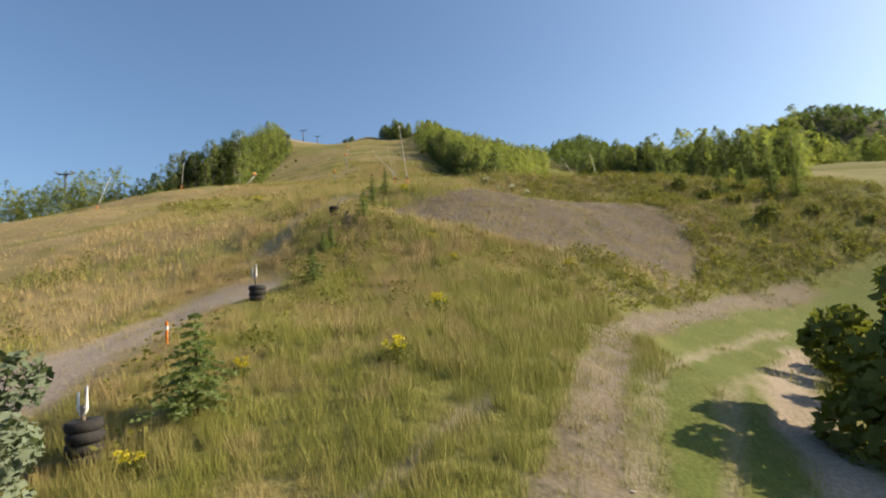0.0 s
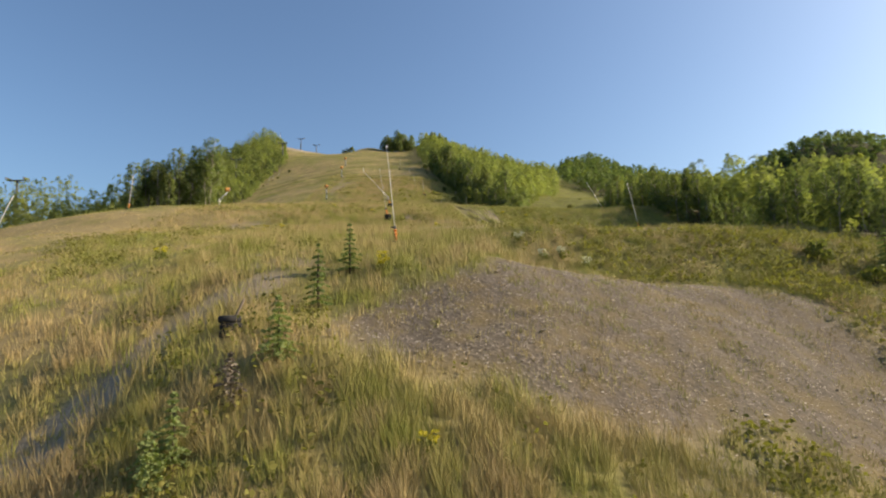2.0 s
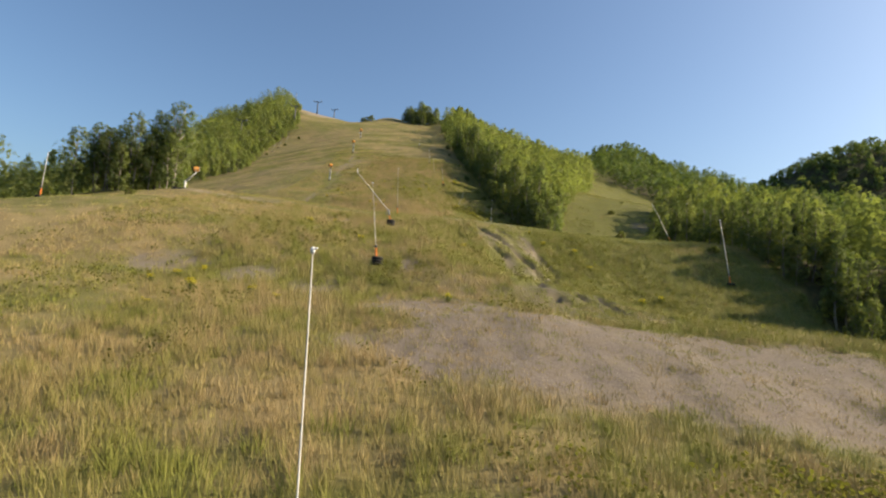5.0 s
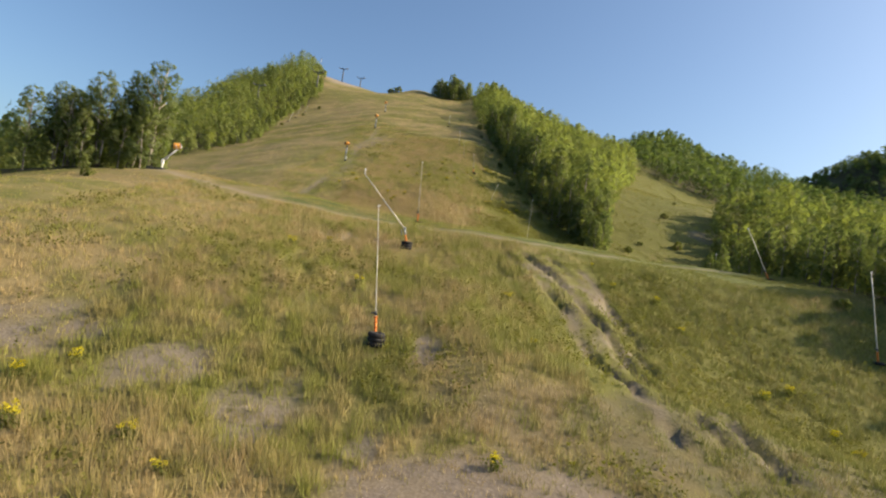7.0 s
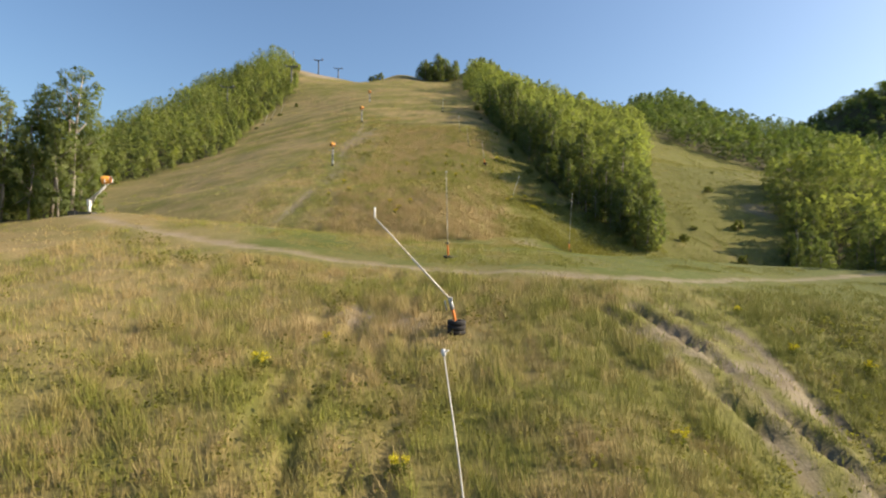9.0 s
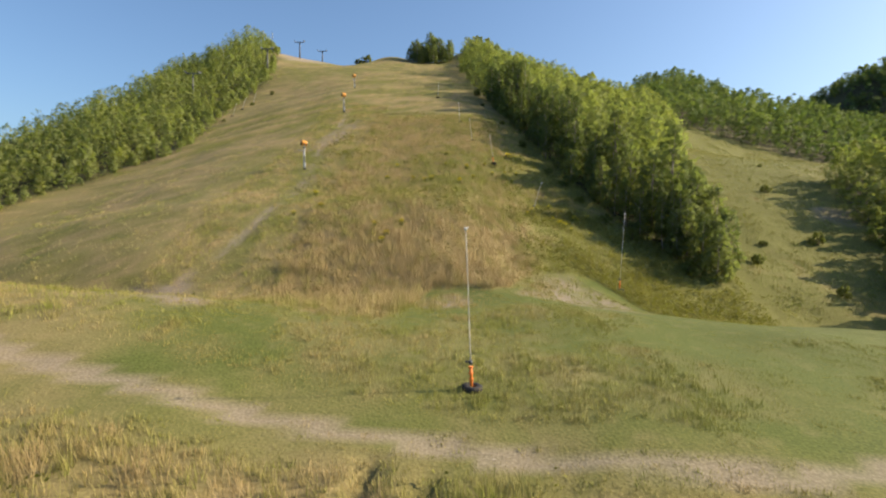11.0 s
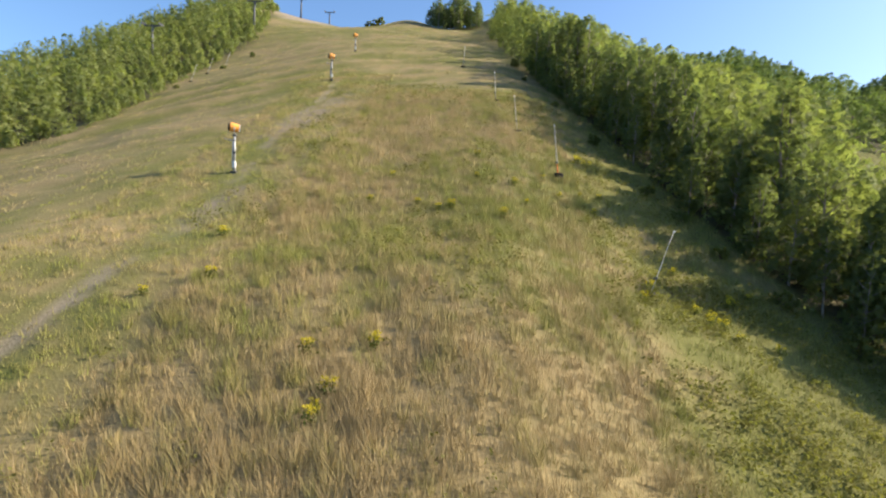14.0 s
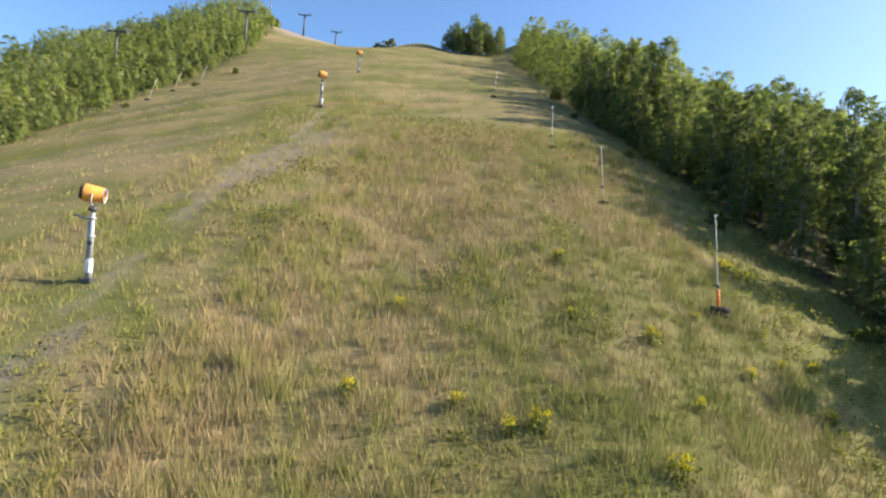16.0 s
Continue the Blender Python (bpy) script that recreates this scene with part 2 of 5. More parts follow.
# ---- materials ----
def ramp(nt, fac, stops):
    n = nt.nodes.new("ShaderNodeValToRGB")
    while len(n.color_ramp.elements) < len(stops):
        n.color_ramp.elements.new(0.5)
    for e, (p, c) in zip(n.color_ramp.elements, stops):
        e.position, e.color = p, (*c, 1)
    nt.links.new(fac, n.inputs[0])
    return n.outputs[0]


def noise_of(nt, scale, detail=4.0, vector=None, stretch=None):
    if vector is None:
        vector = nt.nodes.new("ShaderNodeNewGeometry").outputs["Position"]
    if stretch:
        mp = nt.nodes.new("ShaderNodeMapping")
        mp.inputs["Scale"].default_value = stretch
        nt.links.new(vector, mp.inputs["Vector"])
        vector = mp.outputs[0]
    n = nt.nodes.new("ShaderNodeTexNoise")
    n.inputs["Scale"].default_value, n.inputs["Detail"].default_value = scale, detail
    nt.links.new(vector, n.inputs["Vector"])
    return n.outputs["Fac"]


def mixed(nt, fac, a, b, mode="MIX"):
    n = nt.nodes.new("ShaderNodeMix")
    n.data_type, n.blend_type = "RGBA", mode
    for value, socket in ((fac, n.inputs["Factor"]), (a, n.inputs["A"]), (b, n.inputs["B"])):
        if isinstance(value, (int, float)):
            socket.default_value = value
        elif isinstance(value, tuple):
            socket.default_value = (*value, 1)
        else:
            nt.links.new(value, socket)
    return n.outputs["Result"]


def attribute(nt, name):
    n = nt.nodes.new("ShaderNodeAttribute")
    n.attribute_name = name
    return n.outputs["Fac"]


def start(name, roughness=0.9, metallic=0.0):
    m = bpy.data.materials.new(name)
    m.use_nodes = True
    nt = m.node_tree
    b = nt.nodes["Principled BSDF"]
    b.inputs["Roughness"].default_value, b.inputs["Metallic"].default_value = roughness, metallic
    b.inputs["Specular IOR Level"].default_value = 0.25
    return m, nt, b


def bumped(nt, b, height, strength, distance=0.05):
    n = nt.nodes.new("ShaderNodeBump")
    n.inputs["Strength"].default_value, n.inputs["Distance"].default_value = strength, distance
    nt.links.new(height, n.inputs["Height"])
    nt.links.new(n.outputs[0], b.inputs["Normal"])


def plain(name, dark, light, scale, roughness=0.6, metallic=0.0, bump=0.15, stretch=None):
    """A surface that varies between two colours at two scales, with a fine relief."""
    m, nt, b = start(name, roughness, metallic)
    fine, broad = noise_of(nt, scale, 5, stretch=stretch), noise_of(nt, scale * 0.17, 3)
    c = mixed(nt, 0.45, ramp(nt, fine, [(0.3, dark), (0.7, light)]), ramp(nt, broad, [(0.35, dark), (0.65, light)]))
    nt.links.new(c, b.inputs["Base Color"])
    bumped(nt, b, fine, bump, 0.02)
    return m


def leafy(name, dark, mid, light, through=0.35, leaflet=0.0, toned=False):
    """Leaves: colour varies leaf by leaf and tree by tree; some light comes through."""
    m, nt, b = start(name, 0.75)
    b.inputs["Specular IOR Level"].default_value = 0.12
    island = nt.nodes.new("ShaderNodeNewGeometry").outputs["Random Per Island"]
    tree = attribute(nt, "tone") if toned else nt.nodes.new("ShaderNodeObjectInfo").outputs["Random"]
    broad = noise_of(nt, 0.16, 3)
    c = ramp(nt, island, [(0.0, dark), (0.55, mid), (1.0, light)])
    c = mixed(nt, 0.62, c, ramp(nt, tree, [(0.0, dark), (0.5, mid), (1.0, light)]))
    c = mixed(nt, 0.5, c, ramp(nt, broad, [(0.34, dark), (0.5, mid), (0.66, light)]))
    nt.links.new(c, b.inputs["Base Color"])
    t = nt.nodes.new("ShaderNodeBsdfTranslucent")
    nt.links.new(mixed(nt, 1.0, c, (1.15, 1.25, 0.6), "MULTIPLY"), t.inputs["Color"])
    s = nt.nodes.new("ShaderNodeMixShader")
    s.inputs[0].default_value = through
    nt.links.new(b.outputs[0], s.inputs[1])
    nt.links.new(t.outputs[0], s.inputs[2])
    shown = s.outputs[0]
    if leaflet:
        # the spray is cut into single leaves, with air between them
        cell = nt.nodes.new("ShaderNodeTexVoronoi")
        cell.inputs["Scale"].default_value = 1 / leaflet
        nt.links.new(nt.nodes.new("ShaderNodeTexCoord").outputs["Object"], cell.inputs["Vector"])
        cut = nt.nodes.new("ShaderNodeMath")
        cut.operation = "GREATER_THAN"
        cut.inputs[1].default_value = 0.55
        nt.links.new(cell.outputs["Distance"], cut.inputs[0])
        air = nt.nodes.new("ShaderNodeBsdfTransparent")
        holes = nt.nodes.new("ShaderNodeMixShader")
        nt.links.new(cut.outputs[0], holes.inputs[0])
        nt.links.new(shown, holes.inputs[1])
        nt.links.new(air.outputs[0], holes.inputs[2])
        shown = holes.outputs[0]
    nt.links.new(shown, nt.nodes["Material Output"].inputs["Surface"])
    return m


def land_material():
    m, nt, b = start("meadow_ground", 0.95)
    fine, mid, broad = noise_of(nt, 9.0, 6), noise_of(nt, 0.9, 5), noise_of(nt, 0.07, 4)
    streak = noise_of(nt, 0.16, 4, stretch=(0.35, 1.6, 1.0))
    straw = ramp(nt, fine, [(0.25, (0.178, 0.138, 0.062)), (0.5, (0.245, 0.190, 0.088)), (0.75, (0.32, 0.252, 0.122))])
    green = ramp(nt, fine, [(0.25, (0.084, 0.088, 0.022)), (0.5, (0.125, 0.127, 0.032)), (0.78, (0.185, 0.177, 0.05))])
    shift = mixed(nt, 0.3, attribute(nt, "dry"), mixed(nt, 0.5, mid, streak))
    c = mixed(nt, ramp(nt, shift, [(0.22, (0, 0, 0)), (0.72, (1, 1, 1))]), green, straw)
    c = mixed(nt, ramp(nt, broad, [(0.48, (0, 0, 0)), (0.68, (0.25, 0.25, 0.25))]), c, green)
    turf = ramp(nt, fine, [(0.25, (0.046, 0.066, 0.012)), (0.5, (0.078, 0.101, 0.018)), (0.8, (0.128, 0.143, 0.036))])
    turf = mixed(nt, ramp(nt, mid, [(0.54, (0, 0, 0)), (0.78, (0.35, 0.35, 0.35))]), turf, (0.25, 0.21, 0.10))
    c = mixed(nt, attribute(nt, "mown"), c, turf)
    stone = nt.nodes.new("ShaderNodeTexVoronoi")
    stone.inputs["Scale"].default_value = 7.0
    nt.links.new(nt.nodes.new("ShaderNodeNewGeometry").outputs["Position"], stone.inputs["Vector"])
    grit = ramp(nt, stone.outputs["Color"], [(0.1, (0.060, 0.049, 0.041)), (0.5, (0.098, 0.080, 0.065)), (0.95, (0.21, 0.180, 0.150))])
    grit = mixed(nt, 0.5, grit, ramp(nt, fine, [(0.3, (0.042, 0.034, 0.027)), (0.7, (0.092, 0.076, 0.062))]))
    weeds = ramp(nt, mid, [(0.44, (0, 0, 0)), (0.66, (0.85, 0.85, 0.85))])
    c = mixed(nt, attribute(nt, "bare"), c, mixed(nt, weeds, grit, (0.115, 0.088, 0.046)))
    dust = ramp(nt, fine, [(0.25, (0.185, 0.150, 0.118)), (0.75, (0.34, 0.288, 0.232))])
    c = mixed(nt, attribute(nt, "track"), c, dust)
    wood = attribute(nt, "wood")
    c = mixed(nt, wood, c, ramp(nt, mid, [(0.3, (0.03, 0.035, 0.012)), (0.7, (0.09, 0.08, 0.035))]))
    nt.links.new(c, b.inputs["Base Color"])
    bumped(nt, b, mixed(nt, 0.5, fine, stone.outputs["Distance"]), 0.35, 0.08)
    return m


def grass_material():
    """Blades: green at the foot, straw towards the seed heads, drier or fresher by patches."""
    m, nt, b = start("grass_blades", 0.75)
    tip, dry = attribute(nt, "tip"), attribute(nt, "dry")
    island = nt.nodes.new("ShaderNodeNewGeometry").outputs["Random Per Island"]
    fresh = ramp(nt, island, [(0.0, (0.185, 0.208, 0.038)), (0.5, (0.240, 0.258, 0.050)), (1.0, (0.31, 0.308, 0.074))])
    straw = ramp(nt, island, [(0.0, (0.30, 0.222, 0.102)), (0.5, (0.39, 0.296, 0.138)), (1.0, (0.49, 0.382, 0.190))])
    add = nt.nodes.new("ShaderNodeMath")
    add.operation, add.use_clamp = "MULTIPLY_ADD", True
    nt.links.new(tip, add.inputs[0])
    add.inputs[1].default_value = 0.45
    sub = nt.nodes.new("ShaderNodeMath")
    sub.operation = "MULTIPLY_ADD"
    nt.links.new(dry, sub.inputs[0])
    sub.inputs[1].default_value, sub.inputs[2].default_value = 1.0, -0.2
    nt.links.new(sub.outputs[0], add.inputs[2])
    c = mixed(nt, add.outputs[0], fresh, straw)
    nt.links.new(c, b.inputs["Base Color"])
    t = nt.nodes.new("ShaderNodeBsdfTranslucent")
    nt.links.new(c, t.inputs["Color"])
    s = nt.nodes.new("ShaderNodeMixShader")
    s.inputs[0].default_value = 0.36
    nt.links.new(b.outputs[0], s.inputs[1])
    nt.links.new(t.outputs[0], s.inputs[2])
    nt.links.new(s.outputs[0], nt.nodes["Material Output"].inputs["Surface"])
    return m


LAND = land_material()
GRASS = grass_material()
LEAF = leafy("broad_leaves", (0.100, 0.132, 0.057), (0.145, 0.181, 0.075), (0.208, 0.230, 0.093), 0.54, 0.10)
FAR_LEAF = leafy("small_leaves", (0.140, 0.176, 0.070), (0.205, 0.238, 0.090), (0.285, 0.302, 0.112), 0.55, 0.15, True)
PINE_LEAF = leafy("dark_hill_leaves", (0.075, 0.112, 0.045), (0.115, 0.160, 0.060), (0.175, 0.21, 0.078), 0.45, 0.22, True)
NEEDLE = leafy("spruce_needles", (0.085, 0.125, 0.050), (0.155, 0.205, 0.080), (0.25, 0.290, 0.115), 0.42)
SILVER = leafy("silvery_leaves", (0.07, 0.10, 0.06), (0.16, 0.20, 0.14), (0.30, 0.34, 0.26), 0.25)
BRUSH = leafy("shrub_leaves", (0.088, 0.112, 0.030), (0.138, 0.160, 0.044), (0.205, 0.215, 0.066), 0.45)
WEED = leafy("weed_leaves", (0.130, 0.130, 0.035), (0.190, 0.184, 0.052), (0.265, 0.245, 0.078), 0.42)
DEAD = leafy("dead_twigs", (0.10, 0.08, 0.06), (0.15, 0.125, 0.10), (0.21, 0.18, 0.15), 0.1)
YELLOW = leafy("yellow_flowers", (0.42, 0.34, 0.015), (0.58, 0.49, 0.03), (0.72, 0.62, 0.07), 0.3)
WHITEF = leafy("white_flowers", (0.5, 0.5, 0.42), (0.7, 0.7, 0.62), (0.8, 0.8, 0.74), 0.2)
BARK = plain("pale_bark", (0.11, 0.095, 0.075), (0.36, 0.33, 0.28), 3.0, 0.9, bump=0.5, stretch=(1, 1, 0.3))
DARK_BARK = plain("dark_bark", (0.06, 0.045, 0.03), (0.16, 0.12, 0.085), 6.0, 0.95, bump=0.6)
STONE = plain("field_stone", (0.25, 0.21, 0.17), (0.52, 0.46, 0.385), 6.0, 0.9, bump=0.6)
RUBBER = plain("tyre_rubber", (0.012, 0.012, 0.013), (0.045, 0.043, 0.042), 20.0, 0.85, bump=0.5)
STEEL = plain("galvanised_steel", (0.33, 0.34, 0.35), (0.52, 0.53, 0.54), 9.0, 0.5, 0.35, 0.1)
ALUMINIUM = plain("pale_painted_pole", (0.46, 0.44, 0.40), (0.68, 0.66, 0.61), 5.0, 0.5, 0.1, 0.08)
ORANGE = plain("orange_paint", (0.62, 0.17, 0.03), (0.85, 0.27, 0.06), 6.0, 0.5, 0.0, 0.1)
FAN_ORANGE = plain("faded_orange_shell", (0.80, 0.32, 0.05), (0.95, 0.46, 0.11), 4.0, 0.45, 0.0, 0.06)
BLACK = plain("black_grille", (0.012, 0.012, 0.013), (0.05, 0.05, 0.05), 12.0, 0.6, 0.2)
GREY_PAINT = plain("grey_painted_steel", (0.06, 0.063, 0.067), (0.13, 0.135, 0.14), 4.0, 0.55, 0.3)
WHITE_PAINT = plain("white_painted_metal", (0.62, 0.62, 0.60), (0.82, 0.82, 0.80), 5.0, 0.5)
WOOD = plain("weathered_wood", (0.09, 0.07, 0.05), (0.22, 0.18, 0.14), 8.0, 0.9, stretch=(1, 1, 0.2))


# ---- mesh helpers ----
def mesh_from(name, verts, faces, material, attributes=None, normals=None):
    """A mesh from arrays: verts (n, 3), faces (m, 3 or 4)."""
    verts, faces = np.asarray(verts, np.float32), np.asarray(faces, np.int32)
    me = bpy.data.meshes.new(name)
    k = faces.shape[1]
    me.vertices.add(len(verts))
    me.vertices.foreach_set("co", verts.ravel())
    me.loops.add(faces.size)
    me.loops.foreach_set("vertex_index", faces.ravel())
    me.polygons.add(len(faces))
    me.polygons.foreach_set("loop_start", np.arange(0, faces.size, k, dtype=np.int32))
    me.update(calc_edges=True)
    for key, values in (attributes or {}).items():
        me.attributes.new(key, "FLOAT", "POINT").data.foreach_set("value", np.asarray(values, np.float32))
    me.materials.append(material)
    if normals is not None:
        me.polygons.foreach_set("use_smooth", np.ones(len(faces), bool))
        me.normals_split_custom_set_from_vertices(np.asarray(normals, np.float32))
    return me


def tube(bm, pts, radii, sides=8, caps=True):
    """A tapered tube through points."""
    rings = []
    for i, p in enumerate(pts):
        p = Vector(p)
        way = (Vector(pts[min(i + 1, len(pts) - 1)]) - Vector(pts[max(i - 1, 0)])).normalized()
        q = way.to_track_quat("Z", "Y")
        rings.append([bm.verts.new(p + q @ Vector((math.cos(a) * radii[i], math.sin(a) * radii[i], 0)))
                      for a in (2 * math.pi * k / sides for k in range(sides))])
    for a, b in zip(rings, rings[1:]):
        for k in range(sides):
            bm.faces.new((a[k], a[(k + 1) % sides], b[(k + 1) % sides], b[k])).smooth = True
    if caps:
        bm.faces.new(rings[0][::-1]), bm.faces.new(rings[-1])


def ring(bm, centre, turn, radius, thick, height, around=24, across=10):
    """A tyre-like ring with a flattened tread, round the axis turn @ z."""
    rows = []
    for i in range(around):
        a = 2 * math.pi * i / around
        row = []
        for j in range(across):
            b = 2 * math.pi * j / across
            cb, sb = math.cos(b), math.sin(b)
            cb, sb = math.copysign(abs(cb) ** 0.6, cb), math.copysign(abs(sb) ** 0.6, sb)
            r = radius - thick + thick * cb
            row.append(bm.verts.new(Vector(centre) + turn @ Vector((math.cos(a) * r, math.sin(a) * r, sb * height / 2))))
        rows.append(row)
    for i in range(around):
        for j in range(across):
            bm.faces.new((rows[i][j], rows[(i + 1) % around][j], rows[(i + 1) % around][(j + 1) % across], rows[i][(j + 1) % across])).smooth = True


def box(bm, centre, size, turn=None, bevel=0.0):
    m = Matrix.Translation(centre) @ (turn.to_matrix().to_4x4() if turn else Matrix()) @ Matrix.Diagonal((*size, 1))
    made = bmesh.ops.create_cube(bm, size=1, matrix=m)["verts"]
    if bevel:
        edges = list({e for v in made for e in v.link_edges})
        bmesh.ops.bevel(bm, geom=edges, offset=bevel, segments=2, affect="EDGES")


def part(name, bm, material, parent, label=""):
    me = bpy.data.meshes.new(name)
    bm.normal_update()
    bm.to_mesh(me)
    bm.free()
    me.materials.append(material)
    return hung(name, me, parent, label)


def hung(name, me, parent, label=""):
    ob = new(name, me)
    ob.parent = parent
    return tagged(ob, label) if label else ob


def thing(name, label, category, group="", at=(0, 0, 0), turn=(0, 0, 0)):
    ob = new(name)
    ob.empty_display_size = 0.3
    ob.matrix_basis = pose(*at, *turn)
    return tagged(ob, label, category, group)


# ---- the ground sheet ----
def dryness(x, y):
    """How dry the grass is, 0 fresh to 1 straw."""
    d = 0.50 + 1.0 * (rough(x, y * 1.5, 16, 2) - 0.5) + 0.9 * (patch(x * 0.3, y, 5, 6) - 0.5) * step(-4, 6, -x) * (1 - step(108, 116, y)) + 0.75 * (rough(x, y, 2.6, 4) - 0.5) + 0.55 * (patch(x, y, 1.1, 7) - 0.5)
    d = d + 0.32 * blob(x, y, -17, 149, 14, 15) + 0.06 * step(12, 20, -x) * (1 - step(100, 115, y))
    d = d - 0.42 * (1 - step(30, 40, y)) * step(-9, -6, x) - 0.35 * step(-6, 4, x) * step(134, 150, y) - 0.04 * step(155, 170, y) * step(-22, -8, x) - 0.06 * step(165, 185, y) - 0.25 * blob(x, y, 14, 54, 13, 5)
    d = d - 0.32 * step(14, 22, x) * (1 - step(60, 70, y)) - 0.35 * step(7, 12, x) * (1 - step(40, 46, y)) - 0.24 * step(86, 92, y) * (1 - step(112, 116, y)) - 0.25 * step(2, 8, x) * step(58, 66, y) - 0.15 * step(7, 14, x) * step(80, 90, y) * (1 - step(120, 128, y)) - 0.4 * blob(x, y, 9, 158, 13, 12)
    d = d + 0.45 * terraces(x, y) - 0.4 * terraces(x, y + 2.4) + 0.2 * step(8, 14, -x) * (1 - step(30, 45, y)) + 0.18 * (1 - step(12, 16, y))
    return np.clip(d, 0, 1)



def spaced(marks):
    """Places along an axis: (from, to, spacing) stretches joined."""
    return np.unique(np.concatenate([np.arange(a, b, s) for a, b, s in marks] + [[marks[-1][1]]]))


def hill_edge(x):
    """The lower edge of the wood on the hill behind the side run."""
    return curve(x, [(60, 336), (78, 318), (95, 300), (108, 290), (140, 268), (220, 250)])


def in_wood(x, y):
    """How far inside the woods a place lies, 0 to 1."""
    left = step(0, 4, curve(y, LEFT_WOOD) - x) * step(104, 116, y + 0.2 * np.maximum(-70 - x, 0))
    island = step(0, 3, x - curve(y, ISLAND_LEFT)) * step(0, 4, curve(y, ISLAND_RIGHT) - x) * step(159, 162, y)
    lower = step(0, 3, x - curve(y, LOWER_LEFT)) * step(58, 64, y) * np.maximum(step(0, 4, 0.66 * y + 1 - x), step(125, 132, y)) * (1 - step(198, 206, y))
    hill = step(0, 6, x - curve(y, ISLAND_RIGHT) - 4) * step(0, 10, y - hill_edge(x))
    return np.maximum.reduce([left, island, lower, hill])


LEFT_WOOD = [(90, -140), (112, -110), (120, -75), (124, -58), (132, -46.5), (138, -52), (146, -66), (165, -84), (190, -84), (200, -77), (212, -71), (225, -72.5), (240, -76.5), (262, -80),
             (287, -80), (300, -83), (318, -89), (345, -97), (370, -105), (420, -120)]
ISLAND_LEFT = [(159, 22), (164, 18), (170, 14.5), (180, 9), (192, 5), (205, 2.5), (235, -3), (275, -9.5), (320, -14.5), (360, -13), (420, -13)]
ISLAND_RIGHT = [(159, 20.5), (164, 22), (175, 24), (190, 28), (205, 33), (225, 39), (247, 45), (275, 54), (300, 62), (420, 85)]
LOWER_LEFT = [(58, 40), (70, 36), (100, 39), (122, 37), (145, 36), (160, 38), (175, 46), (195, 53), (214, 64), (260, 72), (300, 76), (420, 92)]

gx = spaced([(-2600, -600, 200), (-600, -180, 30), (-180, -72, 6), (-72, -44, 1.5), (-44, -14, 0.7), (-14, 14, 0.4), (14, 34, 0.7), (34, 60, 1.5), (60, 180, 6), (180, 900, 30), (900, 2600, 200)])
gy = spaced([(-900, -100, 100), (-100, -12, 8), (-12, 6, 1.2), (6, 88, 0.7), (88, 114, 0.4), (114, 130, 0.7), (130, 235, 1.0), (235, 330, 2.0), (330, 520, 6), (520, 1400, 40), (1400, 3600, 220)])
X, Y = np.meshgrid(gx, gy)
X, Y = X.ravel(), Y.ravel()
Z = surface(X, Y)
nx, ny = len(gx), len(gy)
base = (np.arange(ny - 1)[:, None] * nx + np.arange(nx - 1)[None, :]).ravel()
faces = np.stack([base, base + 1, base + nx + 1, base + nx], 1)
bare, mown, track = zones(X, Y)
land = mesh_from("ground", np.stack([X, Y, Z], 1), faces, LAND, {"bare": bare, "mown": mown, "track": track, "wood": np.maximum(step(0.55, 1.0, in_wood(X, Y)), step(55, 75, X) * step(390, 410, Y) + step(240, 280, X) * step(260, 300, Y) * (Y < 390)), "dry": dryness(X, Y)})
land.polygons.foreach_set("use_smooth", np.ones(len(faces), bool))
land_ob = tagged(new("ground", land), "grassy ski slope with dry meadow, stony cuts and mown turf", "ground", kind="structure")


# ---- trees ----
def leaf_quads(rng, centres, size, flat=0.3, out=None):
    """Pointed leaf sprays, one four-cornered folded piece at each centre, turned at random; out: the way each spray faces, for soft shading."""
    n = len(centres)
    a = rng.normal(size=(n, 3))
    a[:, 2] *= 1 - flat
    a /= np.linalg.norm(a, axis=1)[:, None]
    b = np.cross(a, rng.normal(size=(n, 3)))
    b /= np.linalg.norm(b, axis=1)[:, None]
    c = np.cross(a, b)
    if out is not None:
        turn = np.sign(np.sum(c * out, 1))[:, None]
        b, c = b * turn, c * turn
    s = size * (0.6 + 0.8 * rng.rand(n))[:, None]
    v = np.stack([centres - a * s, centres - b * s * 0.62 + c * s * 0.2, centres + a * s, centres + b * s * 0.62 + c * s * 0.2], 1).reshape(-1, 3)
    f = np.arange(4 * n).reshape(-1, 4)
    if out is None:
        return v, f
    face = out * 0.85 + c * 0.28
    face /= np.linalg.norm(face, axis=1)[:, None]
    return v, f, np.repeat(face, 4, axis=0)


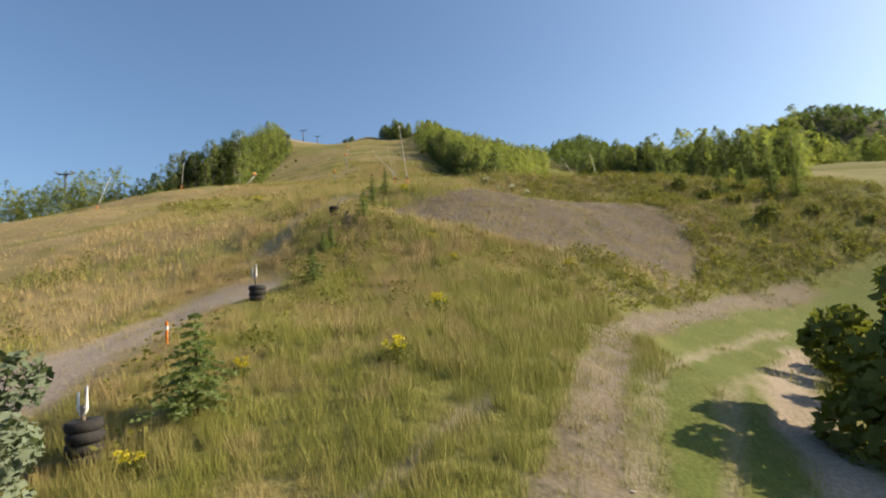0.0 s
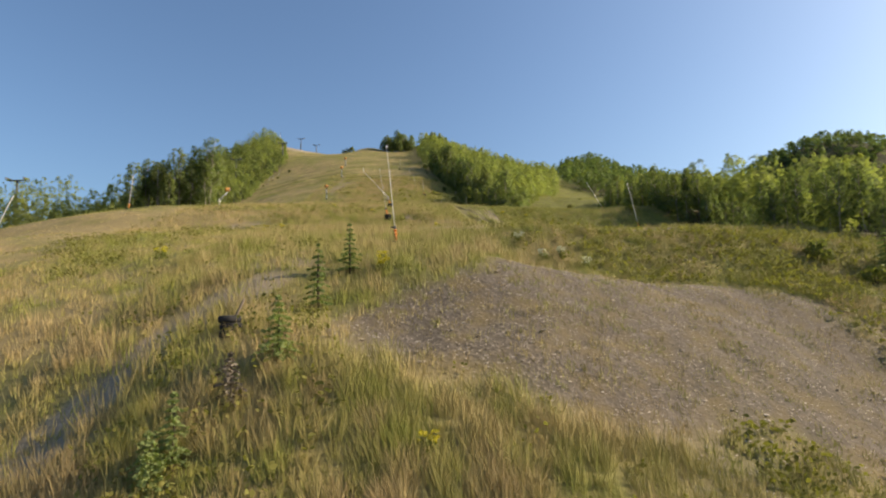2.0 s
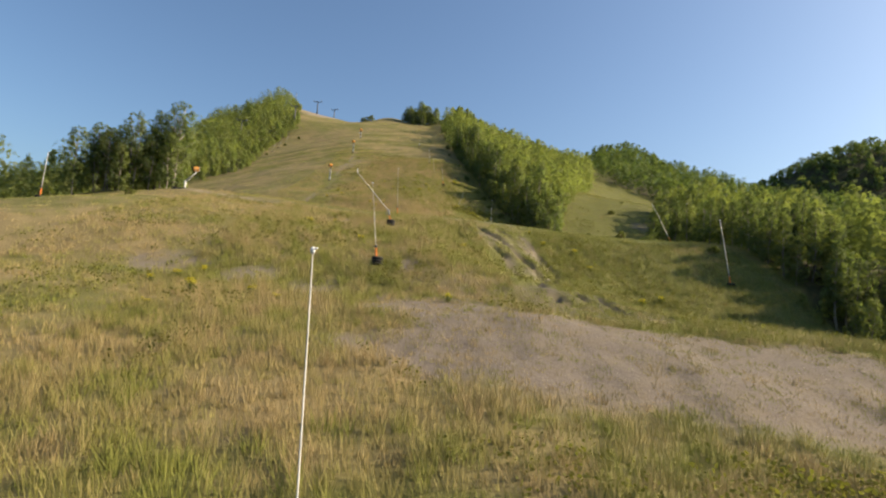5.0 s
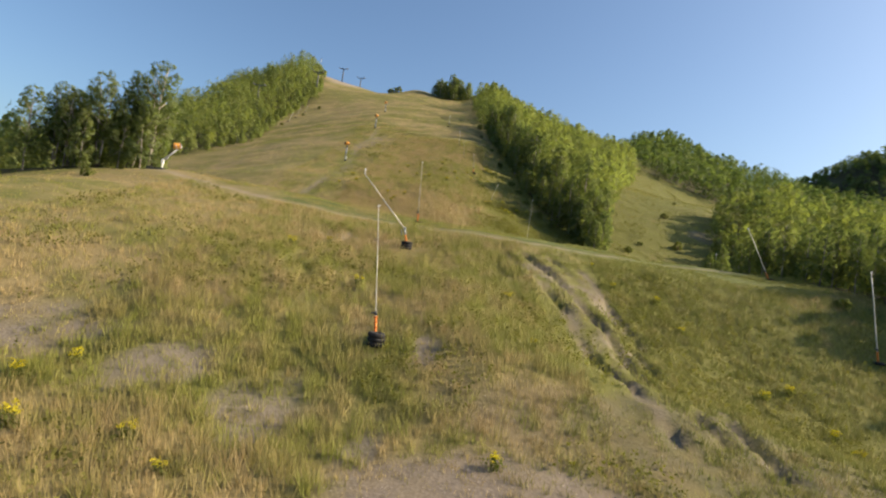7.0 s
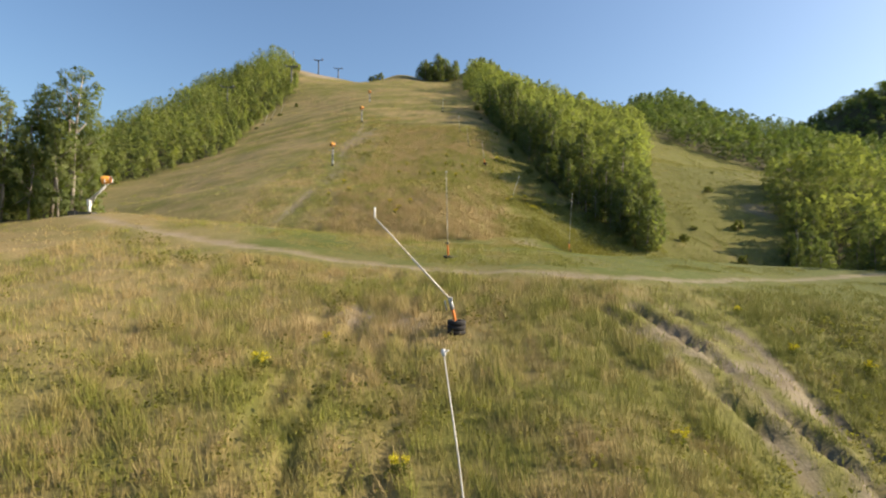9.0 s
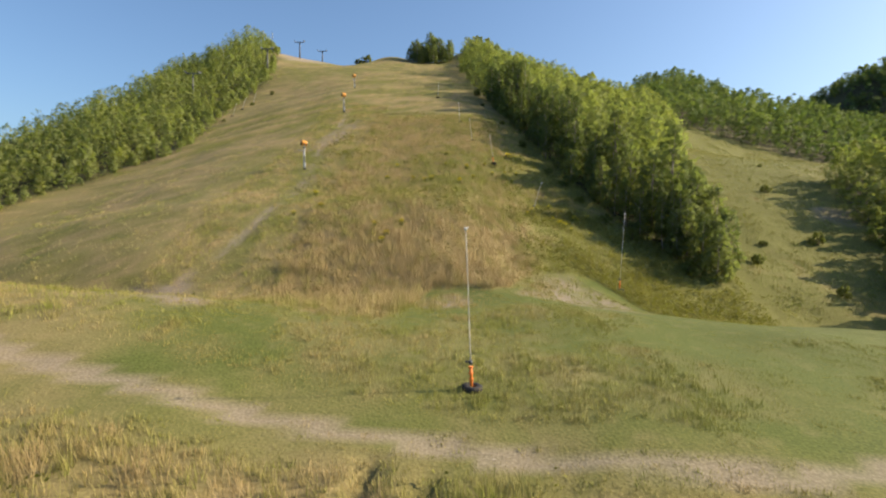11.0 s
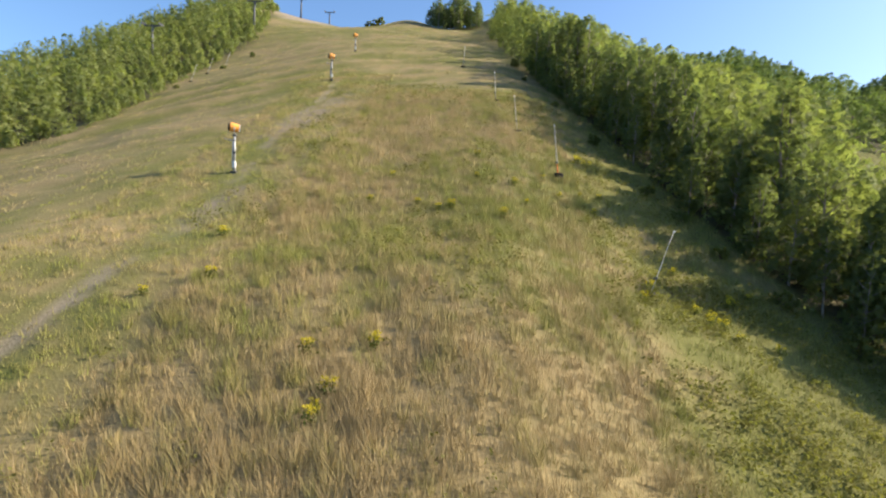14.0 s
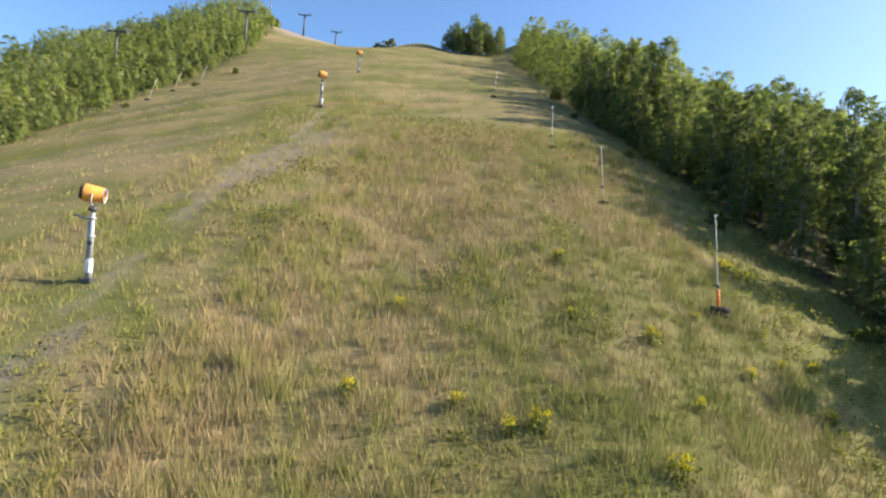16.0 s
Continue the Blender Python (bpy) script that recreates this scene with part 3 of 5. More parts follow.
def crown_points(rng, n, height, width, foot, shape, lumps):
    """Leaf places on and in a lumpy crown: boughs of different reach round the stem, with gaps between."""
    k = np.arange(lumps)
    h = foot + (1 - foot) * (0.06 + 0.88 * (k + rng.rand(lumps)) / lumps)
    u = (h - foot) / (1 - foot)
    reach = width * (np.sin(np.pi * np.clip(u, 0, 1) ** shape) ** 0.75 * 0.70 + 0.06)
    ang = k * 2.4 + rng.rand(lumps)
    out = reach * (0.45 + 0.55 * rng.rand(lumps))
    cx, cy, cz = np.cos(ang) * out, np.sin(ang) * out, h * height
    r = width * (0.14 + 0.15 * rng.rand(lumps)) * (1.05 - 0.4 * u)
    pick = rng.choice(lumps, n, p=r**2 / np.sum(r**2))
    d = rng.normal(size=(n, 3))
    d /= np.linalg.norm(d, axis=1)[:, None]
    rad = (r[pick] * (0.5 + 0.6 * rng.rand(n) ** 0.5))[:, None]
    spots = np.stack([cx[pick], cy[pick], cz[pick]], 1) + d * rad * np.array([1, 1, 1.1])
    out = 0.4 * d + 0.9 * spots * np.array([1, 1, 0]) / width + np.array([0, 0, 0.34])
    return spots, np.stack([cx, cy, cz], 1), out / np.linalg.norm(out, axis=1)[:, None]


def slim_points(rng, n, width, foot, shape):
    """Leaf places of a slim, full crown one metre tall, like a young aspen's: uneven outline, thin towards the foot."""
    u = np.clip(rng.rand(n) ** 0.85, 0.01, 0.99)
    a = rng.uniform(0, 2 * np.pi, n)
    p, q = rng.uniform(0, 6.28, 2)
    r = width * np.sin(np.pi * u**shape) ** 0.7 * (1 + 0.22 * np.sin(2 * a + p + 7 * u) + 0.2 * np.sin(3 * a + q - 15 * u) + 0.16 * rng.randn(n))
    r = r * (0.55 + 0.45 * rng.rand(n) ** 0.5)
    way = np.stack([np.cos(a), np.sin(a), 0 * a], 1)
    spots = way * r[:, None]
    spots[:, 2] = foot + (1 - foot) * u
    out = way * np.sin(np.pi * u**shape)[:, None] ** 0.5 + 0.2 * rng.normal(size=(n, 3))
    out[:, 2] += 0.32 + 0.9 * (u - 0.45)
    return spots, out / np.linalg.norm(out, axis=1)[:, None]


def broad_tree(seed, height, width, foot, shape, leaves, size, stems=1):
    rng = np.random.RandomState(seed)
    tree = thing("tree", "leafy green deciduous tree on the slope", "tree", "trees of the wood")
    pts, boughs, out = crown_points(rng, leaves, height, width, foot, shape, 44)
    bm = bmesh.new()
    for s in range(stems):
        sx, sy = (0, 0) if s == 0 else (rng.uniform(-0.9, 0.9), rng.uniform(-0.9, 0.9))
        lean = rng.uniform(-0.05, 0.05, 2) * height
        line = [(sx + lean[0] * q + 0.1 * rng.randn(), sy + lean[1] * q + 0.1 * rng.randn(), height * q - 0.3 * (q == 0)) for q in (0, 0.2, 0.45, 0.7, 0.92)]
        tube(bm, line, [0.013 * height, 0.010 * height, 0.008 * height, 0.005 * height, 0.02], 7)
    for x, y, z in boughs[::4]:
        q = max(0.25 * height, z - 0.14 * height)
        tube(bm, [(0, 0, q), (x * 0.5, y * 0.5, (q + z) / 2 - 0.1), (x, y, z)], [0.006 * height, 0.004 * height, 0.015], 5)
    part("trunk", bm, BARK, tree, "pale bark")
    v, f, n = leaf_quads(rng, pts, size, 0.3, out)
    hung("crown", mesh_from("crown", v, f, LEAF, None, n), tree)
    return tree


def spruce(seed, height, spread, material, label, category="spruce", sparse=1.0):
    """A young conifer: whorls of drooping, feathery boughs round a straight stem."""
    rng = np.random.RandomState(seed)
    tree = thing("spruce", label, category, "young conifers")
    bm = bmesh.new()
    tube(bm, [(0, 0, -0.15), (0.02, 0, height * 0.5), (0, 0.01, height)], [0.025 * height, 0.016 * height, 0.004], 6)
    part("trunk", bm, DARK_BARK, tree)
    mids = []
    whorls = int(7 + 1.6 * height)
    for w in range(whorls):
        u = (w + 0.5) / whorls
        z, reach = height * (0.10 + 0.88 * u), spread * (1 - u) ** 0.85 * (0.75 + 0.5 * rng.rand()) + 0.05
        for k in range(int(6 * sparse) + 1):
            if rng.rand() > 0.78 + 0.2 * sparse:
                continue
            a = 2 * math.pi * (k + rng.rand()) / (int(6 * sparse) + 1)
            r = reach * (0.6 + 0.5 * rng.rand())
            n = max(4, int(r / 0.055))
            for i in range(n):
                q = (i + 0.6) / n
                for side in (-1, 0, 1):
                    off = side * 0.20 * r * (1 - 0.7 * q) * (0.5 + rng.rand())
                    mids.append((math.cos(a) * r * q - math.sin(a) * off, math.sin(a) * r * q + math.cos(a) * off, z - 0.12 * r * q - 0.14 * r * q * q + 0.02 * rng.randn()))
    v, f = leaf_quads(rng, np.array(mids), 0.040 + 0.008 * height, 0.6)
    hung("needles", mesh_from("needles", v, f, material), tree)
    return tree


def bush(seed, height, width, material, label, leaves, size):
    rng = np.random.RandomState(seed)
    shrub = thing("shrub", label, "shrub", "shrubs on the slope")
    pts, boughs, out = crown_points(rng, leaves, height, width, 0.02, 0.7, 11)
    bm = bmesh.new()
    for x, y, z in boughs:
        tube(bm, [(0.1 * x, 0.1 * y, -0.15), (x * 0.5, y * 0.5, z * 0.55), (x, y, z)], [0.03, 0.02, 0.006], 5)
    part("stems", bm, DARK_BARK, shrub)
    v, f, n = leaf_quads(rng, pts, size, 0.3, out)
    hung("leaves", mesh_from("leaves", v, f, material, None, n), shrub)
    return shrub


def put(ob, x, y, scale=1.0, turn=0.0, sink=0.05, tip=0.0):
    p = place(x, y, sink)
    ob.matrix_basis = pose(*p, tip, 0, turn) @ Matrix.Scale(scale, 4)
    return ob


def copy_put(ob, x, y, scale, turn):
    m = copy_thing(ob, Matrix())
    return put(m, x, y, scale, turn)


rng = np.random.RandomState(5)
MODELS = [broad_tree(11, 11.5, 2.7, 0.10, 0.75, 1000, 0.32), broad_tree(12, 12.5, 2.4, 0.12, 0.8, 1000, 0.32), broad_tree(13, 9.5, 2.6, 0.05, 0.65, 1000, 0.32),
          broad_tree(14, 13.0, 2.2, 0.20, 0.9, 950, 0.32), broad_tree(15, 7.5, 2.4, 0.02, 0.6, 900, 0.29), broad_tree(16, 11.0, 3.1, 0.05, 0.65, 1150, 0.33),
          broad_tree(17, 12.5, 3.0, 0.30, 0.85, 1300, 0.29, 2), broad_tree(18, 11.5, 2.5, 0.36, 0.9, 1150, 0.29, 2)]


def scatter(n, x0, x1, y0, y1, apart, seed, near=None):
    """Places inside the woods at least so far apart."""
    r = np.random.RandomState(seed)
    xs, ys = r.uniform(x0, x1, n * 30), r.uniform(y0, y1, n * 30)
    ok = in_wood(xs, ys) > 0.2
    if near is not None:
        ok &= near(xs, ys)
    cells, kept = set(), []
    for x, y in zip(xs[ok], ys[ok]):
        c = (int(x // apart), int(y // apart))
        if any((c[0] + i, c[1] + j) in cells for i in (-1, 0) for j in (0,)):
            continue
        cells.add(c)
        kept.append((x, y))
        if len(kept) >= n:
            break
    return kept


def front(x, y):
    """The wood's edge that the path passes nearest."""
    island = (x > curve(y, ISLAND_LEFT) - 1) & (x < curve(y, ISLAND_LEFT) + 8) & (y > 160) & (y < 252) & (x < curve(y, ISLAND_RIGHT))
    lower = (x > 34) & (x < 48) & (y > 60) & (y < 172) & (x > curve(y, LOWER_LEFT) - 1)
    left = (x < -46) & (x > -62) & (y > 120) & (y < 142)
    return island | lower | left


used = []
count = 0
for x, y in scatter(280, -70, 60, 58, 252, 2.2, 21, front):
    grove = x < 0 and y < 150
    model = MODELS[rng.randint(6)] if not grove else MODELS[(6, 7, 0, 2)[rng.randint(4)]]
    s = rng.uniform(0.8, 1.08)
    if grove:
        s *= 1.2 if x > -55 else 1.0
    if 0 < x < 32 and y > 158:
        s *= (0.55 + 0.64 * step(0, 6.5, x - curve(y, ISLAND_LEFT))) * (1 - 0.2 * step(-6, 0, x - curve(y, ISLAND_RIGHT)))
    if x > 32:
        s *= 0.52 if y < 85 else 0.66
    if count < 8:
        model = MODELS[count]
        put(model, x, y, s, rng.uniform(0, 360), 0.1)
    else:
        copy_put(model, x, y, s, rng.uniform(0, 360))
    count += 1


for i, (x, y) in enumerate(((18.5, 165), (20.6, 167), (22.0, 170.2), (19.8, 172), (23.0, 174), (17.4, 169), (23.2, 178), (19.2, 162.5), (21.0, 164.4), (25.0, 182.5), (16.2, 167.4), (21.4, 175.6), (25.4, 187))):
    copy_put(MODELS[(2, 4, 5)[i % 3]], x, y, 0.78 + 0.05 * (i % 4), 77 * i)


def far_wood(name, label, x0, x1, y0, y1, apart, leaves, size, seed, keep, tall=(7.5, 12.5), size_at=None, material=FAR_LEAF, wide=0.25):
    """A wood too far off to count: trees of loose leaf masses over dark stems, in one mesh."""
    r = np.random.RandomState(seed)
    gx2, gy2 = np.meshgrid(np.arange(x0, x1, apart), np.arange(y0, y1, apart))
    x = gx2.ravel() + r.uniform(-0.85, 0.85, gx2.size) * apart
    y = gy2.ravel() + r.uniform(-0.85, 0.85, gx2.size) * apart
    ok = keep(x, y)
    x, y = x[ok], y[ok]
    z = ground(x, y)
    kinds = [slim_points(r, leaves, wide * (0.72 + 0.28 * (i % 3)), 0.02 + 0.03 * (i % 4), 0.55 + 0.1 * (i % 4)) for i in range(14)]
    h = r.uniform(*tall, len(x)) * (0.72 + 0.5 * patch(x, y, 11, 6)) * np.where(r.rand(len(x)) < 0.12, 1.15, 1.0)
    h = np.minimum(h, 1.02 * tall[1])
    if size_at:
        h = h * size_at(x, y)
    kind = r.randint(0, 14, len(x))
    turn = r.uniform(0, 6.28, len(x))
    pts = np.array([k[0] for k in kinds])[kind] * h[:, None, None]
    out = np.array([k[1] for k in kinds])[kind]
    c, s = np.cos(turn)[:, None], np.sin(turn)[:, None]
    pts = np.stack([pts[..., 0] * c - pts[..., 1] * s + x[:, None], pts[..., 0] * s + pts[..., 1] * c + y[:, None], pts[..., 2] + z[:, None] - 0.2], -1).reshape(-1, 3)
    out = np.stack([out[..., 0] * c - out[..., 1] * s, out[..., 0] * s + out[..., 1] * c, out[..., 2]], -1).reshape(-1, 3)
    v, f, n = leaf_quads(r, pts, size, 0.3, out)
    tone = np.repeat(np.clip(0.5 + 0.28 * r.randn(len(x)), 0, 1), leaves * 4)
    wood = new(name, mesh_from(name, v, f, material, {"tone": tone}, n))
    return tagged(wood, label, "woodland", kind="stuff")


def not_front(x, y):
    return (in_wood(x, y) > 0.25) & ~front(x, y)


far_wood("left_wood", "dense green deciduous woodland on the hillside", -190, -50, 100, 385, 2.8, 88, 0.44, 31,
         lambda x, y: not_front(x, y) & (x < -50) & (x > curve(y, LEFT_WOOD) - 48 - 25 * step(170, 150, y)) & (np.hypot(x + 97.6, y - 266) > 1.6) & (np.hypot(x + 85, y - 296) > 1.6), (6.0, 11.5), lambda x, y: (0.30 + 0.66 * step(0, 20 - 8 * step(300, 325, y), curve(y, LEFT_WOOD) - x)) * (1 + 0.2 * step(300, 340, y)))
far_wood("island_wood", "green woodland strip between two ski runs", -25, 92, 160, 378, 3.2, 118, 0.52, 32,
         lambda x, y: not_front(x, y) & (x > curve(y, ISLAND_LEFT) - 1) & (x < curve(y, ISLAND_RIGHT) + 1) & (y > 160), (7.5, 13.2), lambda x, y: (1 - 0.15 * step(-9, 0, x - curve(y, ISLAND_RIGHT))) * (1 + 0.12 * step(200, 250, y)) * (1 - 0.5 * step(300, 340, y)))
far_wood("lower_wood", "green woodland beside the lower slope", 34, 125, 58, 208, 3.3, 120, 0.50, 33,
         lambda x, y: not_front(x, y) & (x > curve(y, LOWER_LEFT)) & (x < curve(y, LOWER_LEFT) + 42 + 50 * step(120, 130, y) * (1 - step(150, 170, y))), (6.8, 10.0), lambda x, y: (1 + 0.4 * step(150, 185, y)) * (1 - 0.4 * step(160, 180, y) * (1 - step(3, 14, x - curve(y, LOWER_LEFT)))))
far_wood("hill_wood", "dark wooded hill behind the ski runs", 60, 270, 240, 560, 5.2, 40, 1.0, 34, lambda x, y: (x > curve(y, ISLAND_RIGHT) + 4) & (y > hill_edge(x)) | (y > 385), (9, 13), None, PINE_LEAF)
far_wood("valley_wood", "dark woodland beyond the wooded hill", 260, 660, 250, 780, 11.0, 30, 1.7, 37, lambda x, y: x + y > 520, (9, 14), None, PINE_LEAF, 0.36)
far_wood("distant_wood", "distant wooded ridge under a hazy sky", 330, 1180, 700, 1320, 15.0, 30, 3.6, 35, lambda x, y: ground(x, y) > 60, (14, 20), None, PINE_LEAF, 0.4)
far_wood("edge_brush", "low leafy brush along the edges of the woods", -90, 60, 60, 330, 2.1, 50, 0.26, 36,
         lambda x, y: (in_wood(x, y) > 0.02) & ((in_wood(x, y) < 0.97) | front(x, y)), (1.6, 4.8))

# ---- the clump and the bush on the crest ----
for k in range(30):
    a, q = 2.4 * k, math.sqrt((k + 0.5) / 30)
    x, y = -28.5 + 10.5 * q * math.cos(a), 347 + 7.5 * q * math.sin(a)
    tree = copy_put(MODELS[(2, 4, 5)[k % 3]], x, y, (1.4 - 0.6 * q) * (0.9 + 0.2 * rng.rand()), 40 * k)
    tagged(tree, "rounded green tree in a clump near the crest", "tree", "trees of the hilltop clump")
for x, y in ((-63, 352), (-60.5, 353), (-58, 352)):
    put(bush(70 + int(-x), 3.6, 2.2, BRUSH, "low dark green bush on the crest of the run", 260, 0.45), x, y)


# ---- young conifers and shrubs ----
FRESH = "young green spruce standing in the tall meadow grass"
put(spruce(41, 2.6, 1.25, NEEDLE, FRESH), -5.4, 16.8, 1.0, 20)
put(spruce(42, 2.0, 0.75, NEEDLE, FRESH), -5.6, 29.2, 1.0, 80)
put(spruce(43, 1.9, 0.6, NEEDLE, FRESH, sparse=0.7), -5.8, 34.5, 1.0, 10)
put(spruce(44, 2.0, 0.75, NEEDLE, "dark green young spruce beside a tyre on the bank"), -4.3, 37.4, 1.0, 60)
put(spruce(45, 2.7, 0.62, NEEDLE, "slim young spruce on the shoulder of the bank", sparse=0.75), -4.3, 42.2, 1.0, 200)
put(spruce(46, 2.4, 0.6, NEEDLE, "slim young spruce on the shoulder of the bank", sparse=0.8), -3.7, 45.6, 1.0, 140)
put(spruce(47, 1.5, 0.55, DEAD, "bare grey dried-out young conifer", "dead spruce", 0.8), -5.1, 36.0, 1.0, 33)
put(spruce(48, 1.4, 0.55, NEEDLE, FRESH), -6.1, 34.0, 1.0, 77)
for i, (x, y, h) in enumerate(((27.4, 54.3, 3.0), (30.0, 55.1, 3.3), (30.8, 52.0, 3.6), (33.0, 51.8, 3.4), (34.4, 57.0, 2.6))):
    put(spruce(50 + i, h, 0.28 * h, NEEDLE, "bluish green spruce on the bank beside the road"), x, y, 1.0, 50 * i)
put(bush(61, 3.5, 2.3, SILVER, "silvery green leafy bush beside the track", 2600, 0.085), -7.9, 12.6, 1.05, 0)
put(bush(62, 4.2, 4.2, BRUSH, "large dark green bush overhanging the road", 3600, 0.17), 14.2, 18.6, 1.3, 0)
put(bush(63, 3.4, 3.6, BRUSH, "large dark green bush overhanging the road", 2600, 0.17), 19.0, 25.0, 1.2, 90)
LOW = "low green shrub on the grassy bank"
shrubs = [bush(64, 1.1, 1.2, BRUSH, LOW, 620, 0.10), bush(65, 0.8, 1.0, BRUSH, LOW, 520, 0.09), bush(66, 1.5, 1.5, BRUSH, LOW, 800, 0.11)]
SPOTS = [(25.1, 52.4), (26.6, 50.7), (27.5, 47.8), (32.5, 49.3), (36.5, 48.4), (24.0, 55.6),
         (31.5, 62.0), (33.5, 75.0), (34.2, 92.0), (33.0, 114.0), (35.5, 150.0), (33.5, 163.0), (27.5, 170.0), (31.5, 176.0), (12.0, 171.5), (7.0, 181.0), (3.5, 191.0), (0.5, 204.0),
         (-2.5, 222.0), (-6.5, 240.0), (-8.0, 256.0), (9.5, 176.0), (5.5, 186.5), (16.5, 164.0), (-75.5, 240.0), (-75.0, 258.0), (-73.5, 270.0), (-49.5, 121.0), (-56.0, 116.0), (40.0, 178.0), (42.0, 196.0), (50.0, 213.0)]
for i, (x, y) in enumerate(SPOTS):
    if i < 3:
        put(shrubs[i], x, y, 1.0, 60 * i)
    else:
        copy_put(shrubs[i % 3], x, y, rng.uniform(0.75, 1.25), rng.uniform(0, 360))


# ---- snow-making lances ----
def rubber_tyres(owner, count, radius=0.46, drift=0.03):
    for i in range(count):
        bm = bmesh.new()
        turn = Euler((radians(random.uniform(-3, 3)), radians(random.uniform(-3, 3)), 0)).to_quaternion()
        ring(bm, (random.uniform(-drift, drift), random.uniform(-drift, drift), 0.12 + 0.235 * i), turn, radius, 0.15, 0.25)
        part("tyre", bm, RUBBER, owner, "worn black rubber tyre")


def lance(x, y, top, tyres, label, sleeve=True, thick=0.024):
    """A slim snow-making lance: a pole towards top, out of a stack of tyres."""
    gun = thing("snow_lance", label, "snow lance", "snow lances along the run", place(x, y, 0.05))
    way = Vector(top)
    length, d = way.length, way.normalized()
    foot = 0.235 * tyres
    rubber_tyres(gun, tyres)
    if sleeve:
        bm = bmesh.new()
        tube(bm, [d * 0.0, d * (foot + 0.25), d * (foot + 0.8)], [0.07, 0.07, 0.06], 10)
        for k in range(3):
            tube(bm, [d * (foot + 0.25 + 0.27 * k), d * (foot + 0.31 + 0.27 * k)], [0.10, 0.10], 10)
        part("sleeve", bm, ORANGE, gun, "scuffed orange padding")
    bm = bmesh.new()
    q = [d * 0.1, d * length * 0.35, d * length * 0.7 + Vector((0, 0, 0.02 * length)), d * (length - 0.12)]
    tube(bm, q, [thick, thick * 0.95, thick * 0.8, thick * 0.65], 8)
    part("pole", bm, ALUMINIUM, gun, "pale grey metal pole")
    bm = bmesh.new()
    tube(bm, [d * (foot + 0.95), d * (foot + 1.12)], [0.085, 0.085], 8)
    box(bm, d * (foot + 1.05) + Vector((-0.14, 0, 0)), (0.22, 0.06, 0.07), bevel=0.01)
    part("clamp", bm, GREY_PAINT, gun)
    bm = bmesh.new()
    tube(bm, [d * (length - 0.16), d * (length - 0.08), d * length], [0.04, 0.062, 0.045], 8)
    tube(bm, [d * (length - 0.06), d * (length - 0.06) + Vector((0.12, -0.05, 0.05))], [0.025, 0.02], 6)
    part("nozzle", bm, WHITE_PAINT, gun)
    return gun


UPRIGHT = "pale upright snow-making lance in a stack of black tyres"
TILTED = "pale leaning snow-making lance weighted with black tyres"
lance(-2.4, 54.2, (-0.8, 2.4, 7.1), 1, "tall slightly leaning snow-making lance with an orange foot")
lance(-6.6, 87.9, (-1.4, 3.0, 7.45), 3, "pale snow-making lance with an orange sleeve in stacked tyres")
lance(-9.5, 122.0, (-0.3, -0.6, 7.0), 1, "pale upright snow-making lance on the mown bench")
lance(6.0, 155.6, (0.0, -1.4, 8.1), 1, "tall snow-making lance beside the stony patch")
lance(-1.4, 171.5, (1.4, 0.5, 4.4), 1, TILTED, False, thick=0.028)
lance(-5.8, 187.6, (-0.68, 0.1, 5.0), 2, UPRIGHT, thick=0.034)
lance(-9.3, 200.2, (-0.6, 0.1, 4.2), 1, UPRIGHT, False, thick=0.034)
lance(-11.9, 214.5, (-0.4, 0.1, 4.2), 1, UPRIGHT, False, thick=0.034)
lance(-18.6, 246.0, (0.2, 0.1, 4.2), 1, UPRIGHT, False, thick=0.05)
lance(41.5, 163.0, (0.2, 0.0, 5.6), 1, "pale lance standing before the dark wood", thick=0.05)
lance(32.2, 125.9, (-3.3, -0.3, 5.8), 1, "pale leaning lance at the edge of the wood", thick=0.055)
lance(32.1, 107.6, (-1.6, -0.2, 7.6), 1, "tall pale lance at the edge of the wood", thick=0.06)
lance(-50.5, 80.5, (2.6, -0.4, 4.9), 1, "leaning lance on the far side of the meadow", thick=0.055)
lance(-45.0, 56.0, (-0.3, -0.4, 5.0), 1, "leaning lance on the far side of the meadow", thick=0.055)
lance(-50.0, 105.0, (0.8, -0.4, 5.4), 1, "pale upright lance on the far side of the meadow", thick=0.05)
for y in (245.0, 252.5, 261.5):
    lance(-75.5 - 0.06 * (y - 245), y, (1.2, 0.2, 3.6), 1, "small lance leaning out from the wood's edge", False, thick=0.045)


